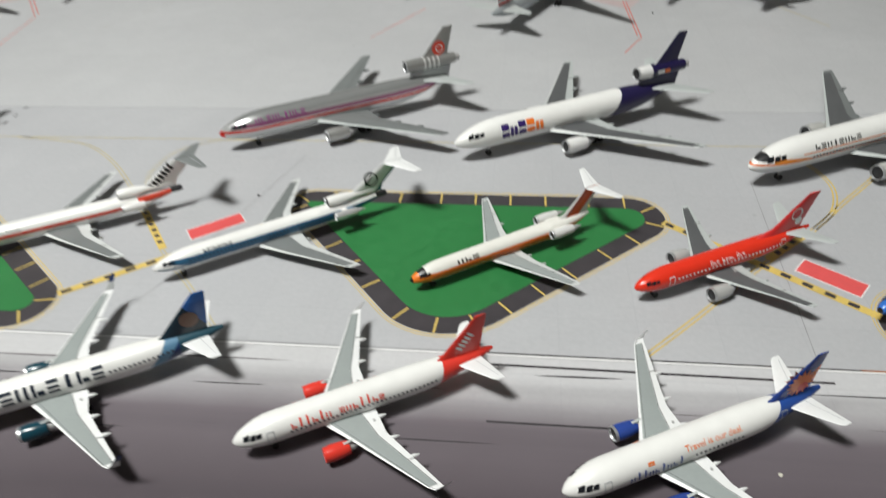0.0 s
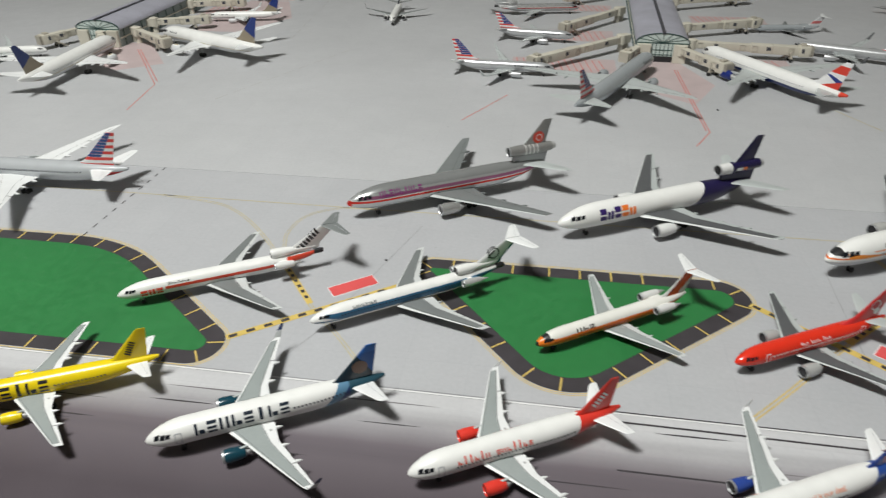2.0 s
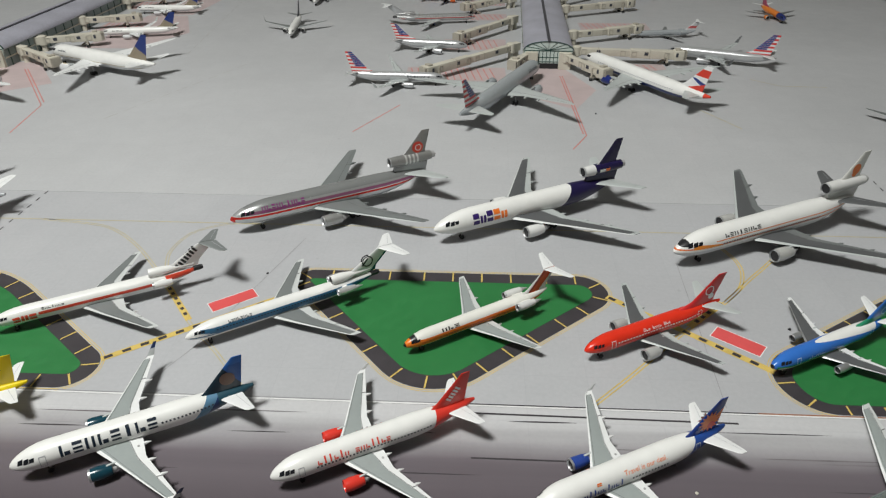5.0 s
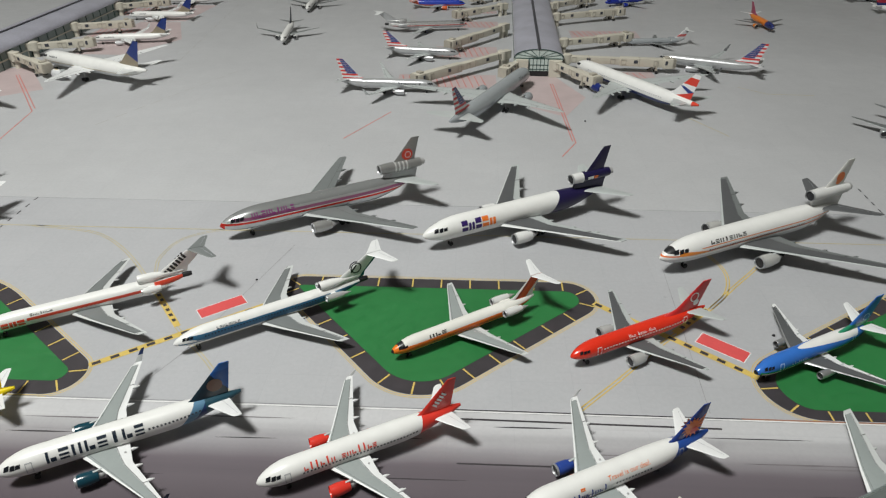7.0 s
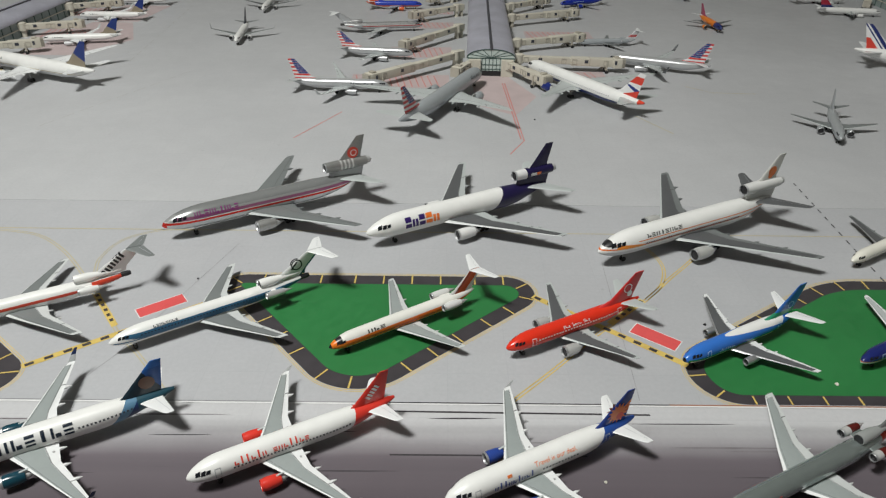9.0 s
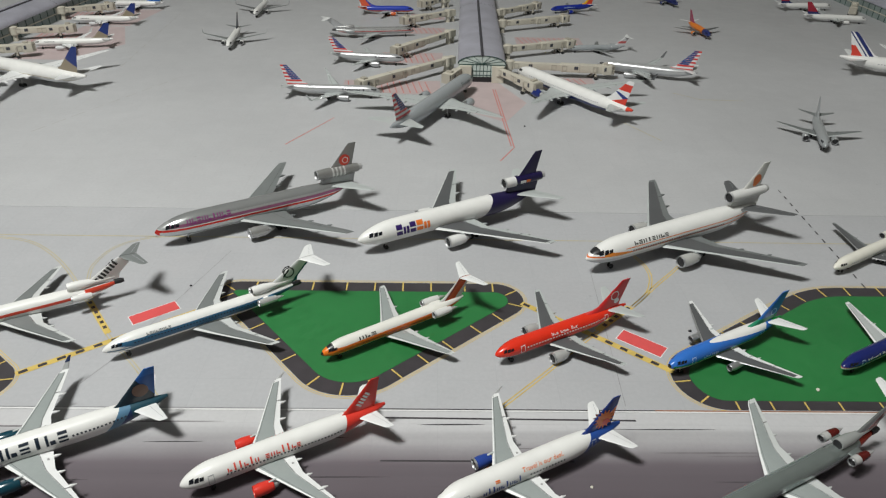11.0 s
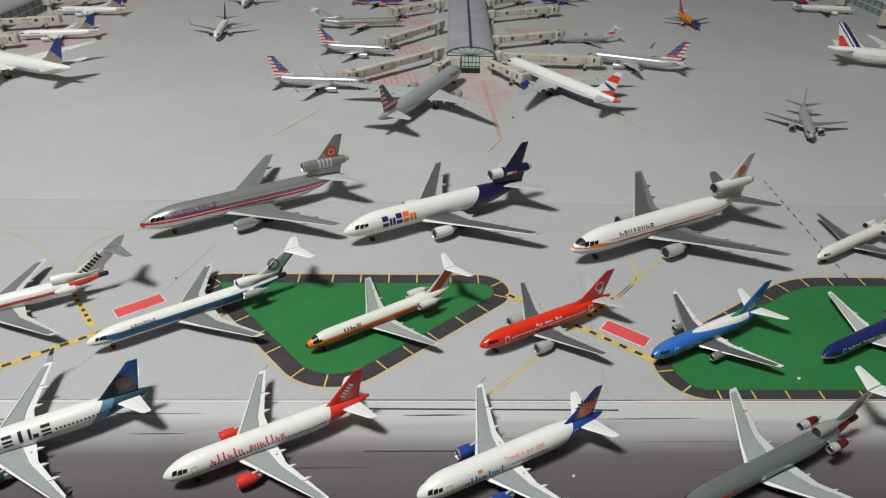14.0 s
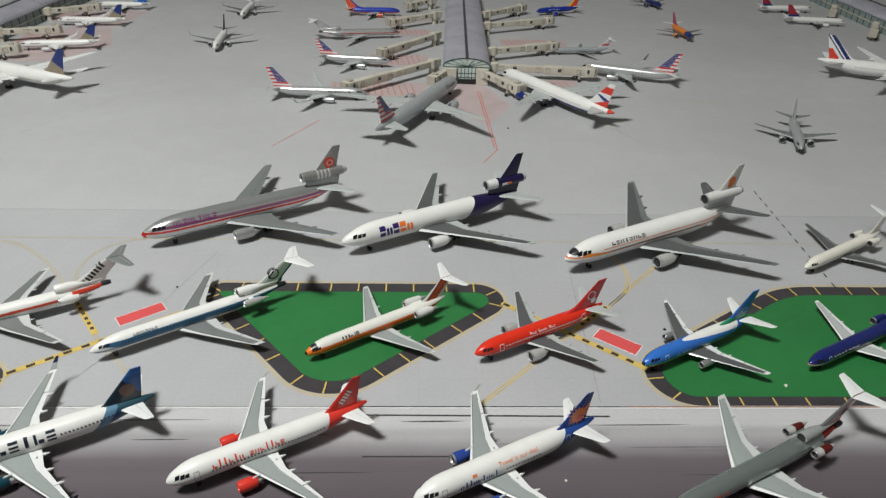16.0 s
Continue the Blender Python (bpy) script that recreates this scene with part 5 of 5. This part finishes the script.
airliner("wide_trijet", (0.2034, 0.2914), 18.5, "white wide-body trijet model with orange stripes and fin mark", sunstripe_hull, paint("warm_white_fin_paint", (0.76, 0.75, 0.72), ()), paint("pale_grey_cowl_paint", (0.58, 0.58, 0.56), (), 0.25, 0.3), third=paint("white_pod_paint", (0.70, 0.70, 0.69), ()), big=1.162,
         titles=[(11.4, 21.8, 0.42, 0.68, "black", "AAAlAAAA")], marks=[("disc", 50.8, 13.6, 1.3, "orange"), ("disc", 50.4, 12.6, 0.8, "orange")], windows=(11, 40, 0.02, 0.72, None), wing=(M_WING_DARK, M_WING_LIGHT, M_WING), stab=M_WING_DARK)
airliner("wide_twin", (-0.3855, 0.4262), -7.3, "grey wide-body twinjet model with white wings and striped fin", paint("mica_grey_hull_paint", GREY_MICA, [((0.62, 0.06, 0.06), [(1, 0, -0.7, 50.6), (0, 0, 1, 5.2), (0, 0, -1, -6.4)])], 0.25, 0.2), paint("striped_fin_paint", (0.66, 0.67, 0.68), flag_fin(7.6, 18.4, 48.6, 0.65), 0.3), big=0.955, wing=(M_WING_WHITE, M_WING_WHITE, M_WING_WHITE), windows=(10, 50, 0.25, 0.9, None))
cream = paint("cream_paint", CREAM, (), 0.25)
airliner("rear_twin", (0.3661, 0.2687), 22.2, "cream twinjet model with plain hull beside the dashed line", cream, windows=(5, 24, 0.15, 0.9, M_LINE), wing=(M_WING_DARK, M_SILVER, M_WING))

# round the piers
mica = paint("mica_grey_paint", (0.42, 0.45, 0.47), (), 0.25, 0.25)
silver = paint("bright_silver_paint", (0.52, 0.53, 0.54), (), 0.3, 0.45)
fin_wide = paint("striped_wide_fin_paint", (0.66, 0.67, 0.68), flag_fin(8.2, 18.2, 59.4, 0.65), 0.3)
fin_narrow = paint("striped_narrow_fin_paint", (0.68, 0.69, 0.70), flag_fin(4.6, 12.4, 31.9, 0.5), 0.3)
fin_short = paint("striped_short_fin_paint", (0.68, 0.69, 0.70), flag_fin(4.6, 11.4, 26.5, 0.5), 0.3)
G1 = "parked airliners at the piers"
airliner("long_wide_twin", (0.2051, 0.6845), 236.7, "grey wide-body model with striped fin nosed in at the pier end", mica, fin_wide, titles=[(8, 17, 0.2, 0.6, "navy", "Alaaaaaa")], wing=(M_WING_LIGHT, M_WING_LIGHT, M_WING_LIGHT), stab=M_WING_LIGHT, group=G1, big=1.051)
ribbon_fin = paint("red_white_blue_fin_paint", (0.74, 0.74, 0.74), [((0.62, 0.05, 0.03), [(0, 0, 1, 13.6), (0, 0, -1, -16.6), (1, 0, 0.4, 68.5)]), ((0.02, 0.04, 0.20), [(0.5, 0, 1, 44.1), (0, 0, -1, -12.6), (-0.3, 0, -1, -32.2)]), ((0.62, 0.05, 0.03), [(0.35, 0, -1, 13.5)])], 0.3)
airliner("long_wide_twin", (0.2680, 0.7110), 293.6, "white wide-body model with red and blue fin and dark blue engines", paint("white_navy_belly_paint", WHITE, [((0.015, 0.03, 0.14), [(0, 0, -1, -4.5)]), ((0.70, 0.06, 0.03), [(1, 0, 0, 70.6)])], 0.32), ribbon_fin, paint("navy_engine_paint", (0.012, 0.025, 0.16), ()), wing=(M_WING_LIGHT, M_WING_LIGHT, M_WING_LIGHT), stab=M_WING_LIGHT, windows=(12, 58, 0.1, 1.2, M_LINE), group=G1, big=0.985)
airliner("long_narrow", (0.1005, 0.6605), 168.3, "silver narrow-body model with striped fin at a jet bridge", silver, fin_narrow, M_SILVER, titles=[(6, 15, 0.1, 0.5, "navy", "Alaaaaaa A")], wing=(M_WING_LIGHT, M_SILVER, M_WING_LIGHT), stab=M_WING_LIGHT, group=G1, big=1.101)
airliner("short", (0.1405, 0.7849), 164.5, "silver short narrow-body model with striped fin at a jet bridge", silver, fin_short, M_SILVER, titles=[(6, 13, 0.1, 0.5, "navy", "Alaaaaaa A")], wing=(M_WING_LIGHT, M_SILVER, M_WING_LIGHT), stab=M_WING_LIGHT, group=G1, big=1.147)
airliner("trijet", (0.1709, 0.9363), 181.5, "bare metal trijet model with red and white side stripe", paint("bare_metal_striped_paint", (0.48, 0.48, 0.48), [((0.55, 0.06, 0.06), [(0, 0, 1, 3.2), (0, 0, -1, -3.6)]), (WHITE, [(0, 0, 1, 3.6), (0, 0, -1, -4.0)])], 0.28, 0.6), silver, M_SILVER, wing=(M_WING_LIGHT, M_SILVER, M_WING_LIGHT), group=G1, big=1.08)
canyon = paint("blue_orange_paint", (0.03, 0.06, 0.42), [((0.62, 0.12, 0.03), [(0, 0, -1, -2.6)]), ((0.62, 0.10, 0.04), [(1, 0, -0.4, 26.5)])], 0.25)
airliner("short", (0.1880, 1.0800), 174.0, "blue and orange narrow-body model with orange fin", canyon, paint("orange_fin_paint", (0.62, 0.10, 0.04), [((0.05, 0.06, 0.35), [(-1, 0, 0.9, -21.5)])]), wing=(M_WING_LIGHT, M_SILVER, M_WING_LIGHT), group=G1, big=1.08)
heart = paint("deep_blue_paint", (0.012, 0.03, 0.30), (), 0.25)
airliner("short", (0.4170, 1.0680), 12.0, "deep blue narrow-body model with yellow and red fin", heart, paint("yellow_red_fin_paint", (0.70, 0.07, 0.03), [((0.80, 0.42, 0.02), [(-1, 0, 0.75, -22.8)]), ((0.012, 0.03, 0.30), [(-1, 0, 0.75, -19.5)])]), heart, titles=[(9, 17, 0.1, 0.5, "sky", "Aallaaaa")], wing=(M_WING, M_SILVER, M_WING), group=G1)
airliner("rear_twin", (0.3690, 0.8270), -2.0, "small grey regional jet model with red and grey fin", mica, paint("red_grey_fin_paint", (0.55, 0.55, 0.56), [((0.45, 0.10, 0.10), [(0, 0, 1, 5.2), (0, 0, -1, -6.6)])]), big=0.88, wing=(M_WING, M_SILVER, M_WING), group=G1)
airliner("long_narrow", (0.3753, 0.7380), -30.5, "silver narrow-body model with striped fin and dark winglets", silver, fin_narrow, M_SILVER, big=1.22, wing=(M_WING_LIGHT, M_SILVER, M_WING_LIGHT), wingtip=(M_WING_DARK, 2.6), group=G1)
G2 = "taxiing airliners on the apron"
airliner("short", (0.5985, 0.8720), 85.3, "orange and blue narrow-body model with purple fin on the apron", paint("orange_blue_nose_paint", (0.72, 0.20, 0.02), [((0.02, 0.03, 0.14), [(-1, 0, 0, -8)])]), paint("purple_red_fin_paint", (0.30, 0.05, 0.10), ()), wing=(M_WING_DARK, M_WING, M_WING), group=G2)
airliner("short", (0.6560, 1.0950), 95.0, "dark blue narrow-body model with red and white tail", paint("navy_hull_paint", (0.015, 0.025, 0.12), [((0.7, 0.7, 0.7), [(1, 0, 0, 20)]), ((0.55, 0.08, 0.06), [(1, 0, 0, 25)])]), wing=(M_WING_DARK, M_WING, M_WING), group=G2)
airliner("short", (0.4937, 0.4587), 62.0, "plain grey narrow-body model facing across the apron", paint("plain_grey_paint", (0.36, 0.38, 0.39), (), 0.3, 0.2), wing=(M_WING, M_WING_LIGHT, M_WING), stab=M_WING, group=G2, big=1.053)
airliner("long_narrow", (-0.0835, 0.8730), 86.5, "white narrow-body model with dark fin taxiing between the piers", white, paint("dark_fin_paint", (0.03, 0.035, 0.05), ()), wing=(M_WING, M_WING_LIGHT, M_WING), stab=M_WING, group=G2)
airliner("long_narrow", (-0.0640, 1.0680), 82.0, "white narrow-body model behind another on the apron", white, wing=(M_WING_DARK, M_WING, M_WING), group=G2)
slash_fin = paint("blue_red_striped_fin_paint", (0.76, 0.76, 0.76), [((0.02, 0.03, 0.14), [(1, 0, -0.9, 42.0), (-1, 0, 0.9, -43.8)]), ((0.02, 0.03, 0.14), [(1, 0, -0.9, 44.6), (-1, 0, 0.9, -45.3)]), ((0.62, 0.05, 0.03), [(1, 0, -0.9, 46.8), (0, 0, -1, -12.6)])], 0.3)
airliner("wide_twin", (0.8330, 0.6180), 149.0, "white wide-body model with blue and red stripes on its fin", white, slash_fin, big=1.1, wing=(M_WING_WHITE, M_WING_WHITE, M_WING_WHITE), stab=M_WING_WHITE, group=G1, windows=(12, 48, 0.1, 1.2, M_LINE))
crimson_fin = paint("dark_red_fin_paint", (0.32, 0.02, 0.04), [((0.02, 0.03, 0.12), [(0, 0, -1, -6.5)])], 0.3)
airliner("long_narrow", (0.9160, 0.9530), 163.0, "white narrow-body model with dark red fin at the far pier", white, crimson_fin, wing=(M_WING_LIGHT, M_WING_WHITE, M_WING_LIGHT), group=G1)
airliner("long_narrow", (0.9270, 1.0580), 175.0, "white narrow-body model parked by the far pier", white, crimson_fin, wing=(M_WING_LIGHT, M_WING_WHITE, M_WING_LIGHT), group=G1)
globe = [((0.015, 0.035, 0.20), [(0, 0, 1, 0.0)])]
disc_wide_fin = paint("blue_gold_wide_fin_paint", (0.015, 0.035, 0.17), [((0.26, 0.22, 0.16), [(-0.6, 0, -1, -45.5)])], 0.3)
disc_narrow_fin = paint("blue_gold_narrow_fin_paint", (0.015, 0.035, 0.17), [((0.26, 0.22, 0.16), [(-0.6, 0, -1, -28.6)])], 0.3)
gold_line = paint("white_gold_line_paint", WHITE, [((0.40, 0.31, 0.16), [(0, 0, 1, 4.55), (0, 0, -1, -4.75)]), ((0.62, 0.63, 0.64), [(0, 0, -1, -4.3)])], 0.32)
gold_line_n = paint("white_grey_belly_paint", WHITE, [((0.58, 0.59, 0.60), [(0, 0, -1, -2.6)])], 0.32)
airliner("wide_twin", (-0.3540, 0.8025), -33.0, "white wide-body model with blue and gold fin at a jet bridge", gold_line, disc_wide_fin, titles=[(8, 13, 0.3, 0.5, "navy", "AAAAAA")], big=1.08, wing=(M_WING_WHITE, M_WING_WHITE, M_WING_WHITE), stab=M_WING_WHITE, group=G1)
airliner("long_narrow", (-0.3331, 0.9081), 1.5, "white narrow-body model with blue and gold fin at a jet bridge", gold_line_n, disc_narrow_fin, titles=[(6, 11, 0.2, 0.45, "navy", "AAAAAA")], wing=(M_WING_WHITE, M_WING_WHITE, M_WING_WHITE), stab=M_WING_WHITE, group=G1)
airliner("long_narrow", (-0.3275, 1.0509), -6.5, "white narrow-body model with dark blue and gold fin", gold_line_n, disc_narrow_fin, titles=[(6, 11, 0.2, 0.45, "navy", "AAAAAA")], wing=(M_WING_WHITE, M_WING_WHITE, M_WING_WHITE), stab=M_WING_WHITE, group=G1)
airliner("short", (-0.2980, 1.1630), -8.0, "white narrow-body model with bright blue fin", gold_line_n, paint("bright_blue_fin_paint", (0.02, 0.12, 0.42), ()), wing=(M_WING_WHITE, M_WING_WHITE, M_WING_WHITE), stab=M_WING_WHITE, group=G1)
airliner("wide_twin", (-0.4010, 0.7700), 263.4, "white wide-body model with blue-gold fin at the second pier", gold_line, disc_wide_fin, wing=(M_WING_WHITE, M_WING_WHITE, M_WING_WHITE), stab=M_WING_WHITE, big=1.08, group=G1, windows=(12, 48, 0.1, 1.2, M_LINE))
airliner("long_narrow", (-0.4720, 0.7490), 187.0, "white narrow-body model beside the second pier", white, disc_narrow_fin, wing=(M_WING_LIGHT, M_WING_WHITE, M_WING_LIGHT), group=G1)

# dust and crumbs on the mats
M_CRUMB_W = plain("pale_crumb", (0.6, 0.58, 0.5), 0.7, 0, 500)
rng = random.Random(9)
for x, y, r, mat, words in ((-0.046, 0.312, 0.0007, M_DARK, "tiny black crumb lying on the mat"), (0.288, 0.170, 0.0010, M_CRUMB_W, "tiny pale crumb lying on the green print"), (0.128, 0.137, 0.0008, M_CRUMB_W, "tiny pale crumb lying on the runway print"),
                            (0.245, 0.226, 0.0009, M_DARK, "tiny black crumb beside a model"), (0.150, 0.128, 0.0007, M_CRUMB_W, "tiny pale crumb lying on the runway print"), (0.236, 0.560, 0.0010, M_DARK, "tiny dark crumb on the apron")):
    bm = bmesh.new()
    bmesh.ops.create_icosphere(bm, subdivisions=2, radius=r)
    for v in bm.verts:
        v.co = v.co * (0.75 + 0.5 * rng.random())
        v.co.z = max(-0.4 * r, v.co.z * 0.7)
    ob = part("crumb", bm, mat)
    ob.location = (x, y, 0.4 * r + (0.00016 if y < 0.2 and x > 0.2 else 0.0))
    tagged(ob, words, "crumb", "crumbs on the mats")
